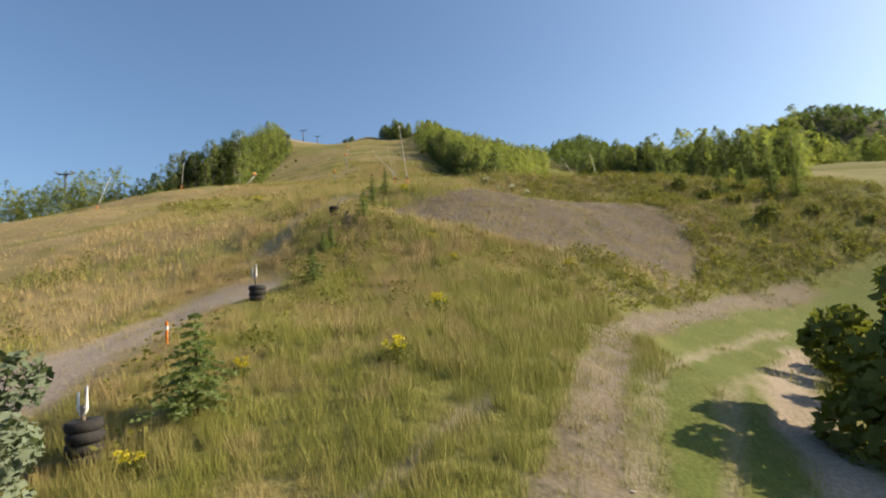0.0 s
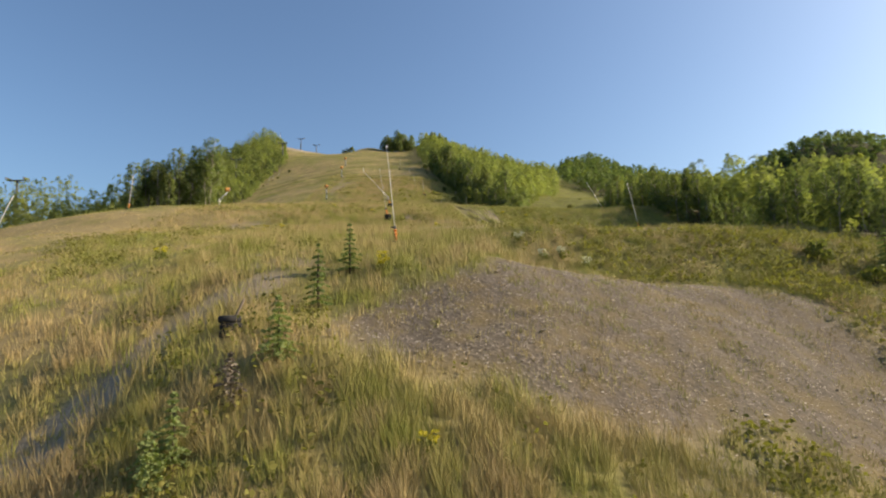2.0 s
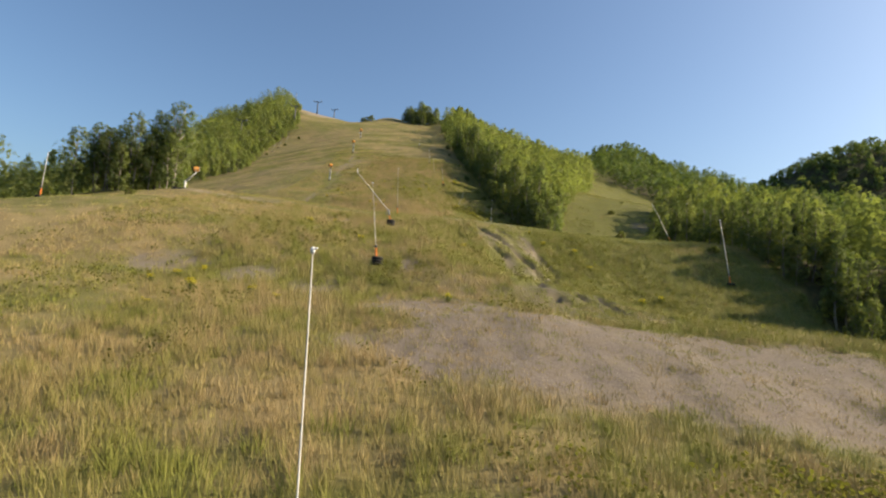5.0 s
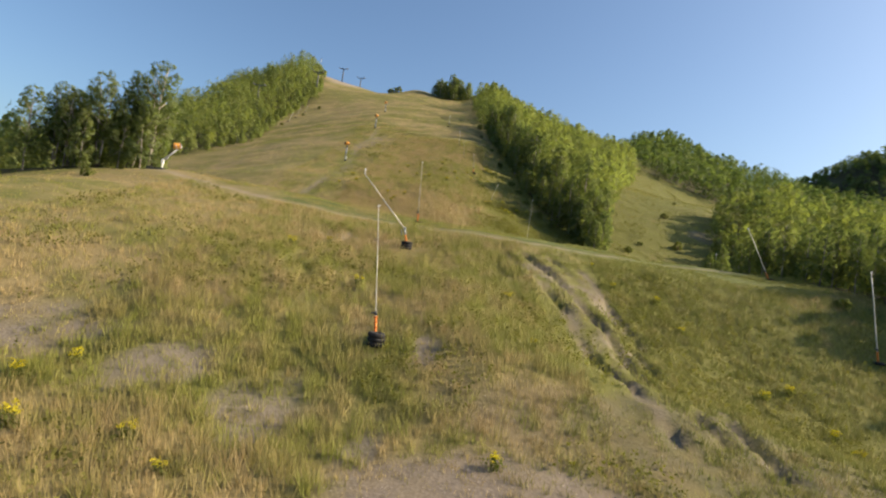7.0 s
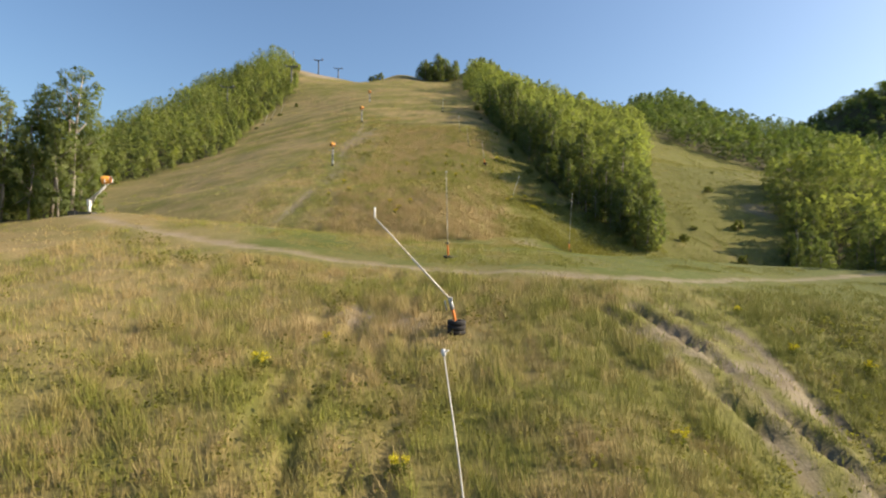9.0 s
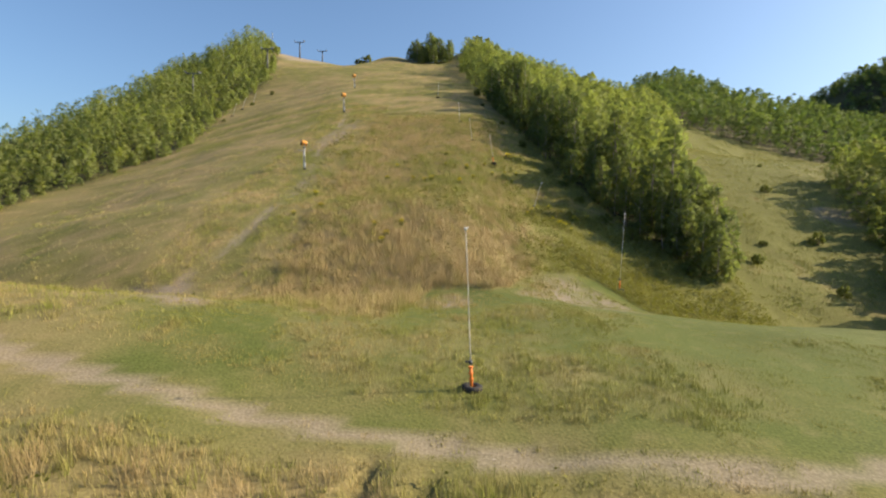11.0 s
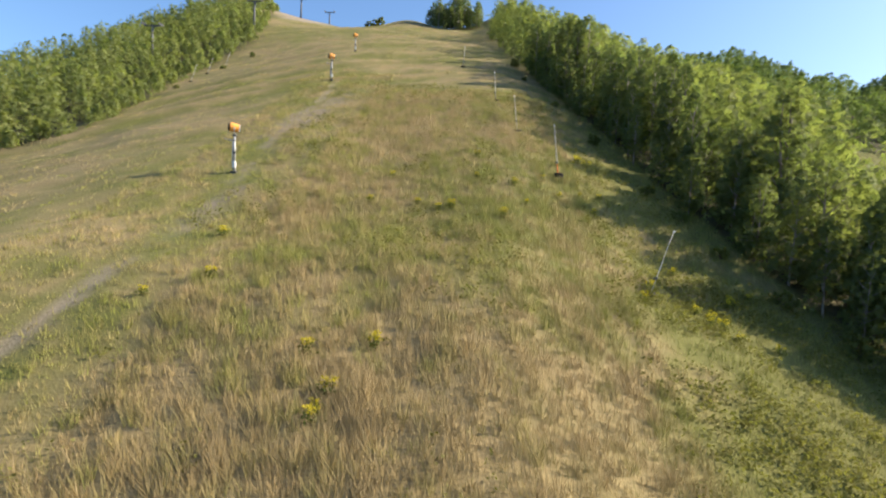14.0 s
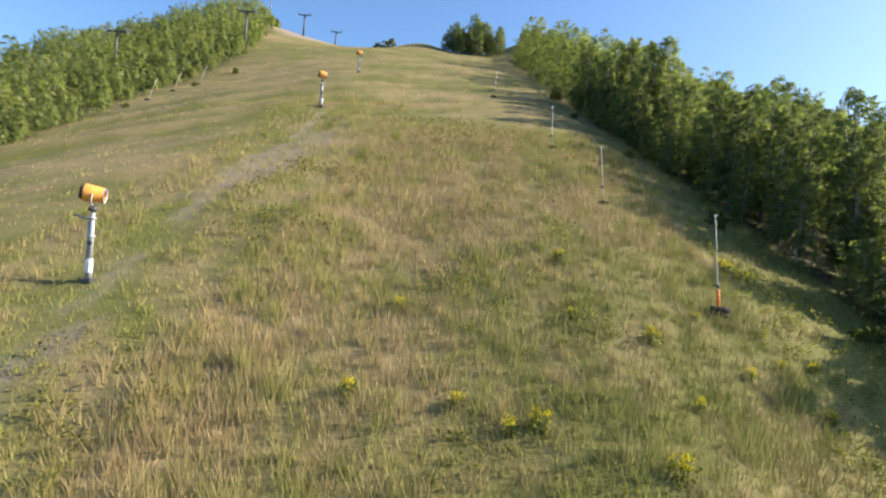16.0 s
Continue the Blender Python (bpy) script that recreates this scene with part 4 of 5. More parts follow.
def bent_lance(x, y):
    """A lance on a jointed foot, its arm let down over the slope."""
    gun = thing("snow_lance", "long snow-making lance tilted on a jointed foot in tyres", "snow lance", "snow lances along the run", place(x, y, 0.05))
    rubber_tyres(gun, 3, 0.48)
    knee, tip = Vector((-0.32, -0.05, 1.75)), Vector((-4.0, -1.5, 5.75))
    bm = bmesh.new()
    tube(bm, [(0, 0, 0.2), (-0.1, 0, 0.9), (-0.2, -0.02, 1.3)], [0.085, 0.08, 0.07], 10)
    part("sleeve", bm, ORANGE, gun, "scuffed orange padding")
    bm = bmesh.new()
    tube(bm, [(-0.2, -0.02, 1.25), tuple(knee)], [0.10, 0.10], 10)
    box(bm, knee, (0.22, 0.26, 0.24), bevel=0.03)
    tube(bm, [tuple(knee + Vector((-0.18, 0.02, -0.55))), tuple(knee + Vector((-0.28, 0.02, -0.05)))], [0.04, 0.04], 8)
    part("knee_joint", bm, STEEL, gun, "galvanised knee joint with a small jack")
    bm = bmesh.new()
    middle = knee.lerp(tip, 0.52)
    tube(bm, [tuple(knee), tuple(middle)], [0.055, 0.05], 9)
    tube(bm, [tuple(middle), tuple(middle.lerp(tip, 0.5) + Vector((0, 0, 0.03))), tuple(tip)], [0.036, 0.034, 0.028], 8)
    part("arm", bm, ALUMINIUM, gun, "pale grey telescoped arm")
    bm = bmesh.new()
    tube(bm, [tuple(tip), tuple(tip + Vector((0, 0, 0.1))), tuple(tip + Vector((0, 0, 0.5)))], [0.05, 0.045, 0.04], 8)
    part("nozzle", bm, WHITE_PAINT, gun, "short white upright nozzle")


bent_lance(-8.2, 105.8)


# ---- fan snow guns ----
def fan_drum(owner, centre, yaw, pitch, scale=1.0):
    """The drum of a fan gun: tapered shell, lip, rear grille with blades, in a yoke."""
    q = Euler((0, radians(-pitch), radians(yaw))).to_quaternion()
    at = lambda x, y, z: tuple(Vector(centre) + q @ (Vector((x, y, z)) * scale))
    bm = bmesh.new()
    tube(bm, [at(-0.46, 0, 0), at(-0.40, 0, 0), at(0.1, 0, 0), at(0.52, 0, 0)], [0.47 * scale, 0.50 * scale, 0.46 * scale, 0.40 * scale], 24, False)
    tube(bm, [at(0.50, 0, 0), at(0.05, 0, 0), at(-0.44, 0, 0)], [0.37 * scale, 0.42 * scale, 0.45 * scale], 24, False)
    drum = part("drum", bm, FAN_ORANGE, owner, "sun-faded orange drum")
    bm = bmesh.new()
    tube(bm, [at(0.48, 0, 0), at(0.55, 0, 0)], [0.415 * scale, 0.415 * scale], 24, False)
    tube(bm, [at(0.55, 0, 0), at(0.50, 0, 0)], [0.415 * scale, 0.36 * scale], 24, False)
    part("nozzle_ring", bm, STEEL, drum)
    bm = bmesh.new()
    tube(bm, [at(-0.62, 0, 0), at(-0.46, 0, 0)], [0.36 * scale, 0.48 * scale], 20)
    for k in range(6):
        a = k * math.pi / 6
        tube(bm, [at(-0.66, 0.4 * math.cos(a), 0.4 * math.sin(a)), at(-0.66, -0.4 * math.cos(a), -0.4 * math.sin(a))], [0.012, 0.012], 5)
    part("grille", bm, BLACK, drum, "black rear intake grille")
    bm = bmesh.new()
    for side in (-1, 1):
        tube(bm, [at(0, 0.52 * side, 0.02), tuple(Vector(centre) + Vector((0, 0, -0.42 * scale)) + q @ Vector((0, 0.52 * side * scale, -0.1))),
                  tuple(Vector(centre) + Vector((0, 0, -0.68 * scale)))], [0.04, 0.04, 0.045], 7)
    part("yoke", bm, STEEL, owner)


def fan_tower(x, y, height, yaw, label, big=1.0):
    gun = thing("fan_snow_gun", label, "snow gun", "fan snow guns", place(x, y, 0.05))
    bm = bmesh.new()
    box(bm, (0, 0, 0.08), (0.55, 0.5, 0.2), bevel=0.03)
    part("base", bm, GREY_PAINT, gun)
    bm = bmesh.new()
    tube(bm, [(0, 0, 0.2), (0, 0, 1.1)], [0.15, 0.15], 12)
    tube(bm, [(0, 0, 1.1), (0, 0, height - 0.75)], [0.11, 0.10], 12)
    for z in (1.1, 2.2, height - 1.15):
        tube(bm, [(0, 0, z - 0.04), (0, 0, z + 0.04)], [0.17, 0.17], 12)
    tube(bm, [(-0.17, -0.02, 0.4), (-0.17, -0.02, height - 1.3)], [0.045, 0.045], 7)
    part("tower", bm, STEEL, gun, "galvanised steel tower tube")
    bm = bmesh.new()
    box(bm, (0.10, -0.19, 0.78), (0.30, 0.24, 0.62), bevel=0.04)
    part("valve_cabinet", bm, WHITE_PAINT, gun, "white valve cabinet")
    bm = bmesh.new()
    box(bm, (0.05, -0.15, height * 0.45), (0.22, 0.1, 0.22), bevel=0.02)
    part("switch_box", bm, GREY_PAINT, gun)
    bm = bmesh.new()
    tube(bm, [(0, 0, height - 1.2), (-0.45, 0.02, height - 1.18), (-0.85, 0.03, height - 1.08)], [0.05, 0.045, 0.04], 7)
    box(bm, (-0.9, 0.03, height - 1.06), (0.2, 0.12, 0.08), bevel=0.01)
    part("bracket", bm, STEEL, gun, "steel side bracket")
    bm = bmesh.new()
    tube(bm, [(0, 0, height - 0.8), (0, 0, height - 0.62)], [0.22, 0.2], 14)
    part("turntable", bm, GREY_PAINT, gun)
    fan_drum(gun, (0, 0, height), yaw, -6, big)
    return gun


FAN = "orange fan snow gun on a galvanised steel tower"
fan_tower(-36.2, 184.1, 4.2, 24, FAN, 0.86)
fan_tower(-39.6, 225.5, 4.0, 20, FAN, 0.9)
fan_tower(-45.0, 262.0, 3.7, 20, FAN, 0.9)

arm_gun = thing("fan_snow_gun", "orange fan snow gun on a raised swing arm beside the wood", "snow gun", "fan snow guns", place(-46.6, 130.8, 0.05))
bm = bmesh.new()
box(bm, (-0.2, 0, 0.1), (1.5, 0.8, 0.26), bevel=0.03)
part("base", bm, GREY_PAINT, arm_gun)
bm = bmesh.new()
tube(bm, [(0, 0, 0.1), (0, 0, 0.9)], [0.13, 0.13], 12)
part("post", bm, WHITE_PAINT, arm_gun, "white lower post")
bm = bmesh.new()
box(bm, (0, 0, 1.2), (0.36, 0.4, 0.65), bevel=0.05)
part("joint", bm, WHITE_PAINT, arm_gun, "white pivot housing")
bm = bmesh.new()
tube(bm, [(-0.05, 0, 1.35), (0.8, 0.08, 2.15), (1.6, 0.15, 2.95)], [0.15, 0.13, 0.11], 10)
tube(bm, [(0.12, 0, 1.05), (0.7, 0.06, 1.8)], [0.05, 0.04], 8)
part("arm", bm, STEEL, arm_gun, "galvanised swing arm with its ram")
fan_drum(arm_gun, (1.65, 0.15, 3.55), 15, 6, 0.85)
side_box = thing("valve_box", "low dark valve box beside the fan gun", "valve box", at=place(-48.2, 130.6, 0.02))
bm = bmesh.new()
box(bm, (0, 0, 0.22), (0.8, 0.5, 0.5), bevel=0.03)
part("housing", bm, GREY_PAINT, side_box)
bm = bmesh.new()
tube(bm, [(0.2, 0, 0.4), (0.2, 0, 1.3)], [0.05, 0.05], 8)
part("riser", bm, DARK_BARK, side_box)


# ---- hydrants in tyres beside the track ----
def hydrant(x, y, lean, label, tyres):
    h = thing("hydrant", label, "hydrant", "hydrants in tyres", place(x, y, 0.05))
    rubber_tyres(h, tyres, 0.37)
    bm = bmesh.new()
    tube(bm, [(0, 0, 0.1), (lean * 0.5, 0, 0.8), (lean, 0, 1.25)], [0.05, 0.045, 0.045], 8)
    part("pipe", bm, WOOD, h, "dark standing pipe")
    return h


for x, y, lean, tyres in ((-7.0, 15.2, -0.05, 4), (-7.6, 27.2, -0.1, 3)):
    h = hydrant(x, y, lean, "black tyre hydrant with a white forked head", tyres)
    bm = bmesh.new()
    for s in (-1, 1):
        tube(bm, [(lean, 0, 1.0), (lean + 0.09 * s, 0, 1.15), (lean + 0.09 * s, 0, 1.58 + 0.06 * s)], [0.035, 0.035, 0.03], 7)
    tube(bm, [(lean - 0.12, 0, 1.2), (lean + 0.12, 0, 1.2)], [0.03, 0.03], 7)
    part("valve_head", bm, WHITE_PAINT, h, "white forked valve head")
hydrant(-6.6, 39.6, 0.45, "black tyres beside a thin dark post on the bank", 3)
stake = thing("stake", "short orange and white marker stake by the track", "stake", at=place(-8.6, 21.5, 0.05))
bm = bmesh.new()
box(bm, (0, 0, 0.4), (0.07, 0.07, 0.9), bevel=0.01)
shaft = part("shaft", bm, ORANGE, stake)
bm = bmesh.new()
box(bm, (0, 0, 0.62), (0.076, 0.076, 0.14), bevel=0.008)
part("band", bm, WHITE_PAINT, stake, "white band")


# ---- chairlift towers ----
def lift_tower(x, y, top, arm=2.2):
    p = place(x, y, 0.3)
    t = thing("lift_tower", "grey steel chairlift tower with a crossarm, above the trees", "lift tower", "chairlift towers", p)
    h = max(6.0, top - p.z)
    bm = bmesh.new()
    tube(bm, [(0, 0, 0), (0, 0, h * 0.5), (0, 0, h)], [0.36, 0.31, 0.26], 12)
    part("mast", bm, GREY_PAINT, t)
    bm = bmesh.new()
    box(bm, (0, 0, h - 0.05), (2 * arm, 0.32, 0.36), bevel=0.04)
    for s in (-1, 1):
        tube(bm, [(s * 0.9, 0, h - 0.1), (0, 0, h - 1.0)], [0.06, 0.06], 6)
    part("crossarm", bm, GREY_PAINT, t)
    for s in (-1, 1):
        bm = bmesh.new()
        box(bm, (s * arm, 0, h + 0.22), (0.16, 2.2, 0.16), bevel=0.02)
        for k in range(4):
            tube(bm, [(s * arm - 0.07, -0.85 + 0.57 * k, h + 0.42), (s * arm + 0.07, -0.85 + 0.57 * k, h + 0.42)], [0.19, 0.19], 12)
        part("sheave_train", bm, GREY_PAINT, t, "row of grey cable wheels")
    return t


for x, y, top in ((-105.0, 149.5, 52.2), (-97.6, 266.0, 91.4), (-85.0, 296.0, 108.6), (-90.5, 351.0, 129.6), (-88.6, 383.0, 135.6)):
    lift_tower(x, y, top)


def radio_mast(x, y, top):
    p = place(x, y, 0.3)
    m = thing("radio_mast", "thin grey steel mast above the hilltop trees", "mast", "masts on the hilltop", p)
    h = top - p.z
    bm = bmesh.new()
    tube(bm, [(0, 0, 0), (0, 0, h * 0.6), (0, 0, h)], [0.16, 0.12, 0.07], 8)
    part("mast_tube", bm, GREY_PAINT, m)
    for k in range(2):
        bm = bmesh.new()
        box(bm, (0.18, 0, h - 0.9 - 1.3 * k), (0.3, 0.16, 0.9), bevel=0.03)
        part("antenna", bm, WHITE_PAINT, m, "pale panel antenna")
    return m


for x, y, top in ((-108.5, 352.0, 136.0), (-104.5, 353.0, 135.2)):
    radio_mast(x, y, top)


# ---- flowers ----
def goldenrod(seed, flower, label):
    r = np.random.RandomState(seed)
    plant = thing("goldenrod", label, "wildflowers", "flowering clumps in the meadow")
    bm, heads = bmesh.new(), []
    for k in range(16):
        a, q = r.uniform(0, 6.28), 0.42 * r.rand() ** 0.5
        h = r.uniform(0.6, 1.05)
        x, y = math.cos(a) * q, math.sin(a) * q
        tube(bm, [(x * 0.5, y * 0.5, -0.05), (x * 0.8, y * 0.8, h * 0.6), (x, y, h)], [0.012, 0.010, 0.006], 4)
        for j in range(14):
            heads.append((x + 0.07 * r.randn(), y + 0.07 * r.randn(), h + 0.13 * r.rand() - 0.05))
    part("stem_tuft", bm, BRUSH, plant)
    v, f = leaf_quads(r, np.array([(0.3 * r.randn(), 0.3 * r.randn(), r.uniform(0.1, 0.75)) for _ in range(90)]), 0.09)
    tagged(hung("foliage", mesh_from("foliage", v, f, BRUSH), plant), kind="stuff")
    v, f = leaf_quads(r, np.array(heads), 0.045)
    tagged(hung("blossom", mesh_from("blossom", v, f, flower), plant), "small massed blossoms", kind="stuff")
    return plant


GOLD = "clump of bright yellow goldenrod in the grass"
golds = [goldenrod(80, YELLOW, GOLD), goldenrod(81, YELLOW, GOLD), goldenrod(82, YELLOW, GOLD)]
UPPER = [(-22.0, 178.6), (-21.2, 184.0), (-18.1, 178.6), (-13.7, 189.5), (-13.5, 184.5), (-16.3, 177.6), (-15.3, 177.8), (-2.5, 193.5), (-3.2, 194.2), (-9.2, 180.4), (-4.2, 184.7), (-2.3, 185.6), (-3.2, 182.6),
         (-11.2, 176.5), (-20.4, 159.0), (-17.4, 159.8), (-30.9, 162.9), (-28.0, 164.6), (-30.5, 170.9), (-2.1, 170.3), (2.0, 170.0), (4.8, 173.9), (-19.0, 156.0), (-3.1, 193.5), (2.8, 170.0),
         (-1.2, 172.2), (6.8, 175.4), (4.4, 173.2), (5.2, 173.8), (2.2, 170.4), (-2.6, 193.0), (-1.9, 193.3), (-3.8, 192.3), (1.5, 176.0), (6.0, 169.3), (-19.0, 155.4), (-18.7, 156.8), (-10.2, 183.5), (3.6, 169.4), (1.4, 171.0), (-6.2, 183.2), (-7.4, 186.4)]
LOWER = [(-16.2, 100.6), (-14.3, 103.9), (0.5, 99.1), (8.9, 112.7), (13.9, 108.5), (15.0, 105.1), (-0.4, 80.3), (1.8, 91.4), (-11.0, 77.0), (-18.6, 82.8), (23.0, 98.1), (23.3, 96.1), (19.4, 100.2),
         (-2.2, 45.4), (-17.3, 73.7), (24.2, 67.8), (24.2, 65.4), (-17.3, 54.9), (0.1, 34.9), (1.2, 31.6), (7.9, 34.8), (-2.4, 46.6), (-5.1, 18.8), (-5.7, 14.6), (0.4, 24.5), (-0.8, 19.3),
         (-19.6, 81.0), (-20.6, 79.5), (-17.0, 78.0), (-13.2, 78.6), (21.8, 101.5), (10.2, 109.0), (-9.6, 95.6)]
for i, (x, y) in enumerate(UPPER + LOWER):
    turn, s = rng.uniform(0, 360), rng.uniform(0.5, 0.85)
    if i < 3:
        put(golds[i], x, y, s, turn)
    else:
        copy_put(golds[i % 3], x, y, s, turn)
for i, (x, y) in enumerate(((6.2, 52.2), (7.4, 52.8), (5.0, 53.6), (8.6, 52.0))):
    put(goldenrod(90 + i, WHITEF, "clump of small white wildflowers on the bank"), x, y, 0.7, 70 * i)


# ---- grass ----
def hashed(i, j, k):
    """A fixed random number, 0 to 1, for each cell of a grid."""
    return TABLES[k % 8][(i * 7 + 31 * k) & 255, (j * 13 + 17 * k) & 255]


def clumped(x, y, size):
    """Draws places towards the middle of uneven clumps; gives them back with two numbers for each clump."""
    i, j = np.floor(x / size).astype(int), np.floor(y / size).astype(int)
    best, bx, by, tall, tone = np.full(len(x), 1e9), x * 0, y * 0, x * 0, x * 0
    for di in (-1, 0, 1):
        for dj in (-1, 0, 1):
            p, q = i + di, j + dj
            cx, cy = (p + 0.1 + 0.8 * hashed(p, q, 1)) * size, (q + 0.1 + 0.8 * hashed(p, q, 2)) * size
            d = np.hypot(x - cx, y - cy)
            nearer = d < best
            best = np.where(nearer, d, best)
            bx, by = np.where(nearer, cx, bx), np.where(nearer, cy, by)
            tall, tone = np.where(nearer, hashed(p, q, 3), tall), np.where(nearer, hashed(p, q, 4), tone)
    pull = 0.38 * step(0.2, 0.9, best / size)
    return x + (bx - x) * pull, y + (by - y) * pull, tall, tone


def grow(name, label, x, y, blades, width, height, spread, seed, clump=0.8):
    """Tufts of blades at the places given, gathered in clumps, all in one mesh."""
    r = np.random.RandomState(seed)
    x, y, tall, tone = clumped(x, y, clump)
    bare, mown, track = zones(x, y)
    stay = (r.rand(len(x)) > np.maximum(0.62 * bare, 0.92 * track)) & (r.rand(len(x)) < 0.62 + 0.38 * step(0.3, 0.6, patch(x, y, 1.4, 5))) & (in_wood(x, y) < 0.5)
    x, y, mown, bare, tall, tone = x[stay], y[stay], mown[stay], bare[stay], tall[stay], tone[stay]
    n = len(x)
    dry = np.clip(dryness(x, y) - 0.55 * mown + 0.1 * r.randn(n) + 0.7 * (tone - 0.5) * (1 - mown), 0, 1)
    h = height * (0.6 + 0.6 * r.rand(n)) * (0.45 + 0.7 * rough(x, y, 4.5, 6) + 0.2 * patch(x, y, 1.4, 5)) * (0.55 + 0.8 * tall) * (1 - 0.84 * mown) * (1 - 0.68 * bare) * (1 - 0.6 * ribbon(x, y, LEFT_TRACK, 4.0)) * (1 - 0.7 * ribbon(x, y, BENCH_TRACK, 2.6))
    h = h * (1 + 0.35 * blob(x, y, -17, 148, 14, 14)) * (1 - 0.7 * np.maximum.reduce([ribbon(x, y, g, 0.4) for g in GULLIES[:6]]))
    X1, Y1 = np.repeat(x, blades), np.repeat(y, blades)
    m = n * blades
    a, q = r.uniform(0, 2 * np.pi, m), spread * r.rand(m) ** 0.6
    bx, by = X1 + np.cos(a) * q, Y1 + np.sin(a) * q
    z0 = surface(x, y)
    sx, sy = (surface(x + 0.2, y) - z0) / 0.2, (surface(x, y + 0.2) - z0) / 0.2
    bz = np.repeat(z0, blades) + np.repeat(sx, blades) * (bx - X1) + np.repeat(sy, blades) * (by - Y1) - 0.05
    hh = np.repeat(h, blades) * (0.5 + 0.7 * r.rand(m))
    lx, ly = np.cos(a) * 0.22 + 0.2 * r.randn(m) - 0.1, np.sin(a) * 0.22 + 0.2 * r.randn(m)
    w = width * (0.6 + 0.8 * r.rand(m))
    t = r.uniform(-np.pi / 2, np.pi / 2, m)
    dx, dy = np.cos(t) * w / 2, np.sin(t) * w / 2
    tip = np.stack([bx + lx * hh, by + ly * hh, bz + hh], 1)
    v = np.stack([np.stack([bx - dx, by - dy, bz], 1), np.stack([bx + dx, by + dy, bz], 1), tip], 1).reshape(-1, 3)
    f = np.arange(3 * m).reshape(-1, 3)
    face = np.stack([0.7 * np.sin(t), -0.7 * np.cos(t), 0.65 + 0 * t], 1)
    face = np.repeat(face / np.linalg.norm(face, axis=1)[:, None], 3, axis=0)
    tips = np.tile([0.0, 0.0, 1.0], m)
    return tagged(new(name, mesh_from(name, v, f, GRASS, {"tip": tips, "dry": np.repeat(np.repeat(dry, blades), 3)}, face)), label, "grass", kind="stuff")


def strewn(n, x0, x1, y0, y1, seed, side0, side1):
    """Places at a distance of side0 to side1 from the middle of the run."""
    r = np.random.RandomState(seed)
    x, y = r.uniform(x0, x1, n), r.uniform(y0, y1, n)
    d = np.abs(x - curve(y, [(0, 1), (40, 0), (80, -7), (150, -15), (230, -18)]))
    ok = (d >= side0) & (d < side1)
    return x[ok], y[ok]


grow("tall_grass", "tall mixed green and straw-coloured meadow grass", *strewn(370000, -35, 17, 33, 222, 101, 0, 13), 4, 0.027, 0.80, 0.16, 1)
grow("near_grass", "fine fresh green and straw grass on the knoll", *strewn(92000, -14, 9, 8, 37, 105, 0, 20), 4, 0.013, 0.62, 0.14, 5)
grow("side_grass", "straw-coloured meadow grass beside the path", *strewn(200000, -46, 33, 9, 235, 102, 12, 27), 5, 0.034, 0.6, 0.22, 2)
grow("bank_grass", "olive and straw-coloured grass on the falling side of the slope", *strewn(90000, 9, 42, 38, 132, 107, 12, 80), 5, 0.034, 0.58, 0.24, 7)
grow("outer_grass", "straw-coloured grass on the outer meadow", *strewn(90000, -92, 46, 20, 240, 103, 27, 80), 4, 0.07, 0.27, 0.40, 3, 1.5)
grow("upper_grass", "dry grass on the upper ski run", *strewn(24000, -84, 10, 222, 345, 104, 0, 90), 6, 0.09, 0.24, 0.6, 4, 2.2)

grow("run_grass", "olive grass on the side run between the woods", *strewn(34000, 24, 106, 160, 330, 106, 0, 300), 5, 0.09, 0.45, 0.5, 6, 2.2)


# ---- weeds ----
def weeds(n, x0, x1, y0, y1, size, tall, seed, where):
    """Leafy herbs standing in patches among the grass, in one mesh."""
    r = np.random.RandomState(seed)
    x, y = r.uniform(x0, x1, n), r.uniform(y0, y1, n)
    bare, mown, track = zones(x, y)
    ok = (r.rand(n) < where(x, y)) & (track < 0.4) & (mown < 0.3) & (bare < 0.6) & (in_wood(x, y) < 0.3)
    x, y = x[ok], y[ok]
    k = 7
    h = tall * (0.5 + r.rand(len(x)))
    X1, Y1, H1 = np.repeat(x, k), np.repeat(y, k), np.repeat(h, k)
    q = r.rand(len(X1))
    p = np.stack([X1 + 0.16 * r.randn(len(X1)), Y1 + 0.16 * r.randn(len(X1)), surface(X1, Y1) + H1 * (0.15 + 0.85 * q)], 1)
    return leaf_quads(r, p, size)


def herb_patches(x, y):
    w = step(0.56, 0.72, rough(x, y, 5.5, 1)) * 0.8 + 0.9 * blob(x, y, -5.2, 34, 3.4, 9) + 0.9 * blob(x, y, 15, 57, 14, 6) + 0.8 * blob(x, y, -4, 87, 3.5, 4)
    w = w + 0.9 * blob(x, y, 9, 157, 12, 11) + 0.8 * blob(x, y, 18, 101, 9, 12) + 0.8 * blob(x, y, 0, 182, 6, 16) + 0.9 * blob(x, y, 28, 49, 9, 9) + 0.6 * blob(x, y, -14, 97, 7, 7)
    return np.clip(w, 0, 1)


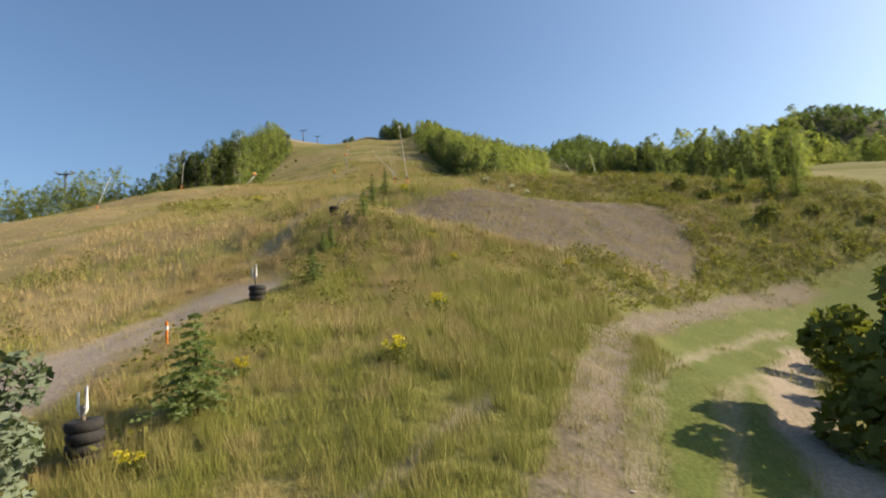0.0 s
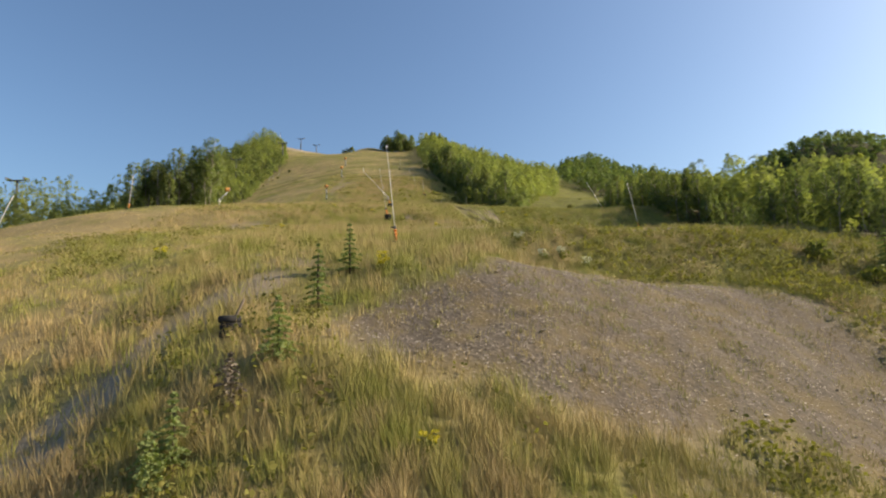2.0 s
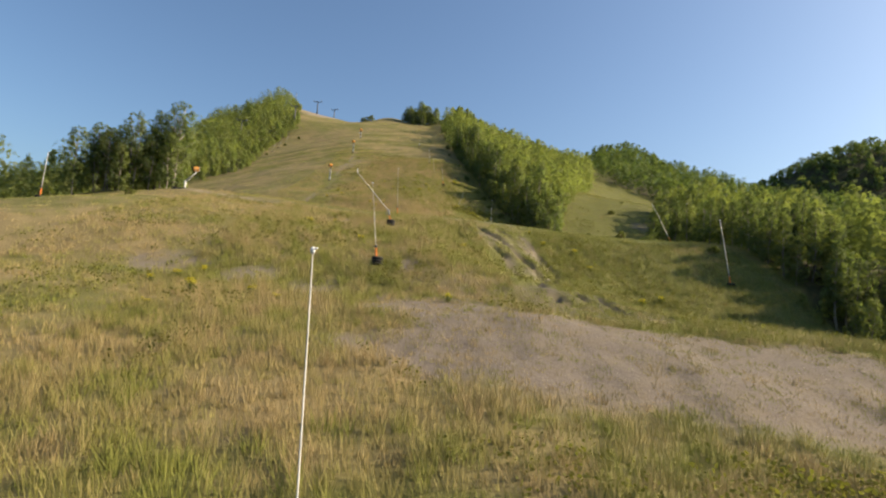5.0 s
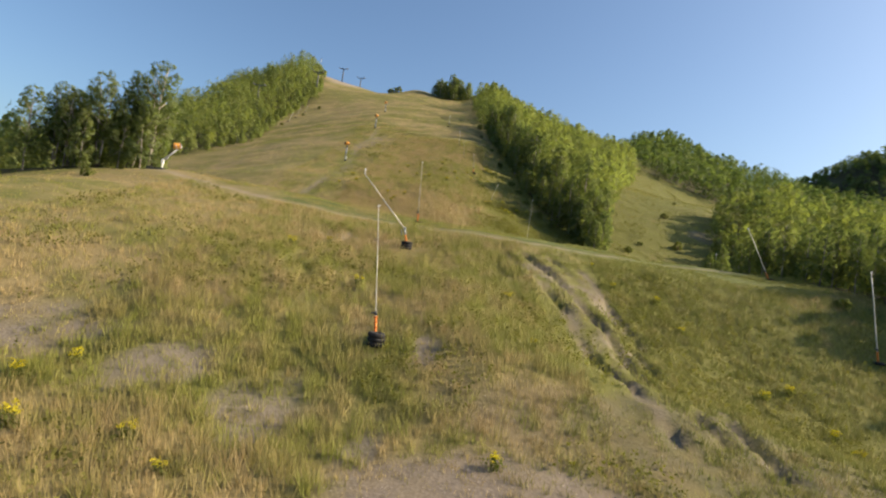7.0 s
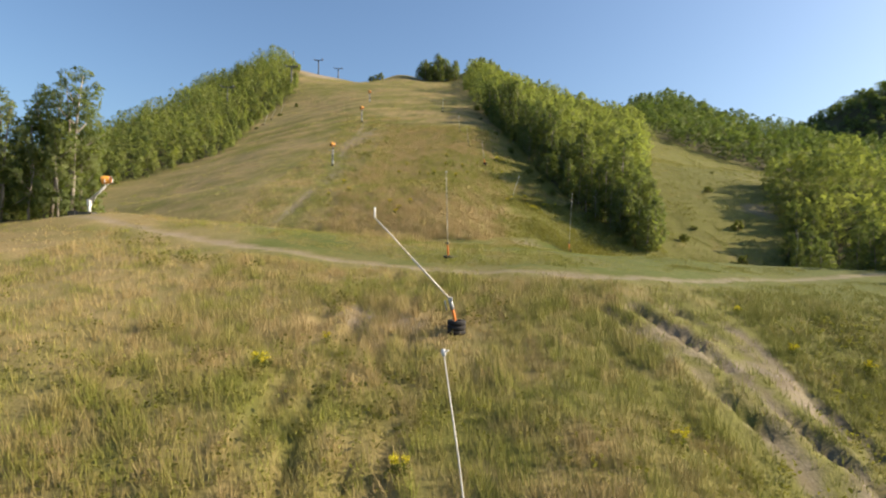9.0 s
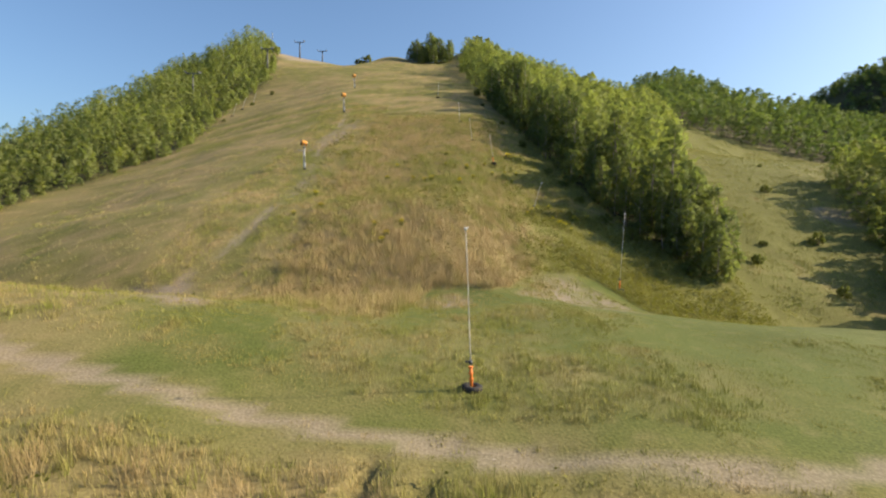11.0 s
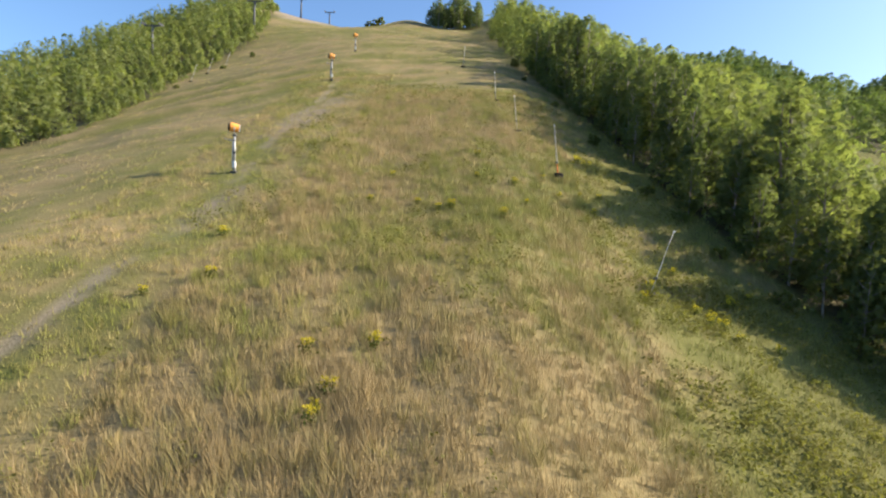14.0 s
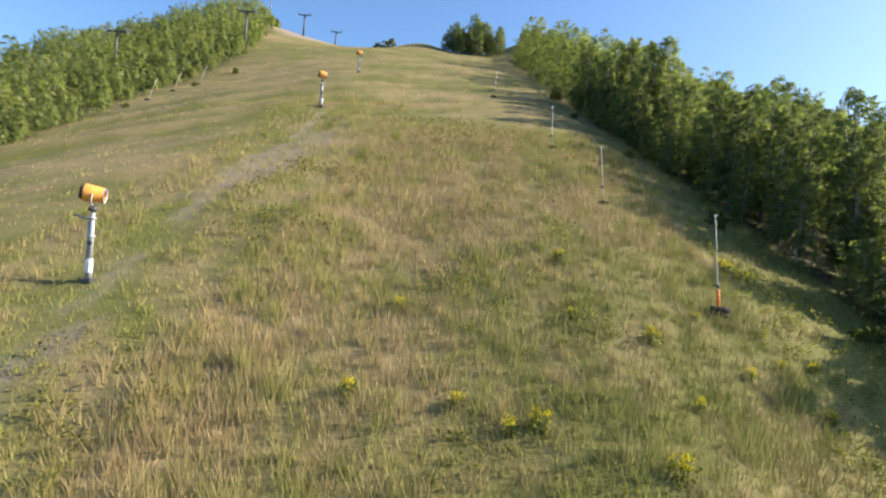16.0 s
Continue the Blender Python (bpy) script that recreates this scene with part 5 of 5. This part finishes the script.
v2, f2 = weeds(9000, 9, 42, 29, 62, 0.095, 0.5, 8, lambda x, y: 0.15 + 0.7 * step(0.35, 0.6, rough(x, y, 3, 3)))
tagged(new("bank_weeds", mesh_from("weeds", v2, f2, WEED)), "rank olive-green weeds on the bank by the road", "weeds", kind="stuff")
v3, f3 = weeds(8000, -5, 22, 147, 176, 0.085, 0.55, 9, lambda x, y: step(0.3, 0.55, rough(x, y, 4, 5)) * step(-6, 4, x))
tagged(new("shade_herbs", mesh_from("weeds", v3, f3, WEED)), "lush green herbs along the shaded edge of the wood", "weeds", kind="stuff")
v1, f1 = weeds(46000, -36, 36, 10, 225, 0.08, 0.55, 7, herb_patches)
tagged(new("weeds", mesh_from("weeds", v1, f1, WEED)), "leafy green weeds among the meadow grass", "weeds", kind="stuff")


# ---- stones ----
def stone_mesh(seed):
    r = np.random.RandomState(seed)
    bm = bmesh.new()
    bmesh.ops.create_icosphere(bm, subdivisions=1, radius=1)
    for v in bm.verts:
        v.co *= r.uniform(0.65, 1.3)
        v.co.z *= 0.24
    me = bpy.data.meshes.new("stone")
    bm.to_mesh(me)
    bm.free()
    me.materials.append(STONE)
    return me


STONES = [stone_mesh(s) for s in range(5)]
r = np.random.RandomState(9)
n_stones = 0
while n_stones < 290:
    x, y = r.uniform(-3, 21), r.uniform(34, 47)
    if float(zones(np.array([x]), np.array([y]))[0][0]) < 0.5:
        continue
    s = 0.03 + 0.09 * r.rand() ** 3
    ob = hung("stone", STONES[n_stones % 5], land_ob)
    ob.matrix_basis = pose(*place(x, y, -0.1 * s), *r.uniform(-15, 15, 2), r.uniform(0, 360)) @ Matrix.Diagonal((s * r.uniform(0.8, 1.6), s, s, 1))
    n_stones += 1
x, y = np.concatenate([r.uniform(-30, 34, 50000), r.uniform(-6, 22, 60000)]), np.concatenate([r.uniform(10, 160, 50000), r.uniform(28, 52, 60000)])
bare, mown, track = zones(x, y)
ok = r.rand(110000) < 0.55 * np.maximum(bare, 0.35 * track)
x, y = x[ok], y[ok]
s = 0.018 + 0.05 * r.rand(len(x)) ** 3
shape = np.array([(1, 0, 0), (-0.5, 0.87, 0), (-0.5, -0.87, 0), (0.1, 0.1, 0.38)])
turn = r.uniform(0, 6.28, len(x))
v = shape[None] * s[:, None, None] * r.uniform(0.7, 1.4, (len(x), 4, 1))
v = np.stack([v[..., 0] * np.cos(turn)[:, None] - v[..., 1] * np.sin(turn)[:, None] + x[:, None],
              v[..., 0] * np.sin(turn)[:, None] + v[..., 1] * np.cos(turn)[:, None] + y[:, None], v[..., 2] + surface(x, y)[:, None]], -1).reshape(-1, 3)
f = (np.arange(len(x))[:, None, None] * 4 + np.array([(0, 1, 3), (1, 2, 3), (2, 0, 3)])[None]).reshape(-1, 3)
tagged(new("rubble", mesh_from("rubble", v, f, STONE)), "loose pale shale and gravel on the bare cuts", "rubble", kind="stuff")
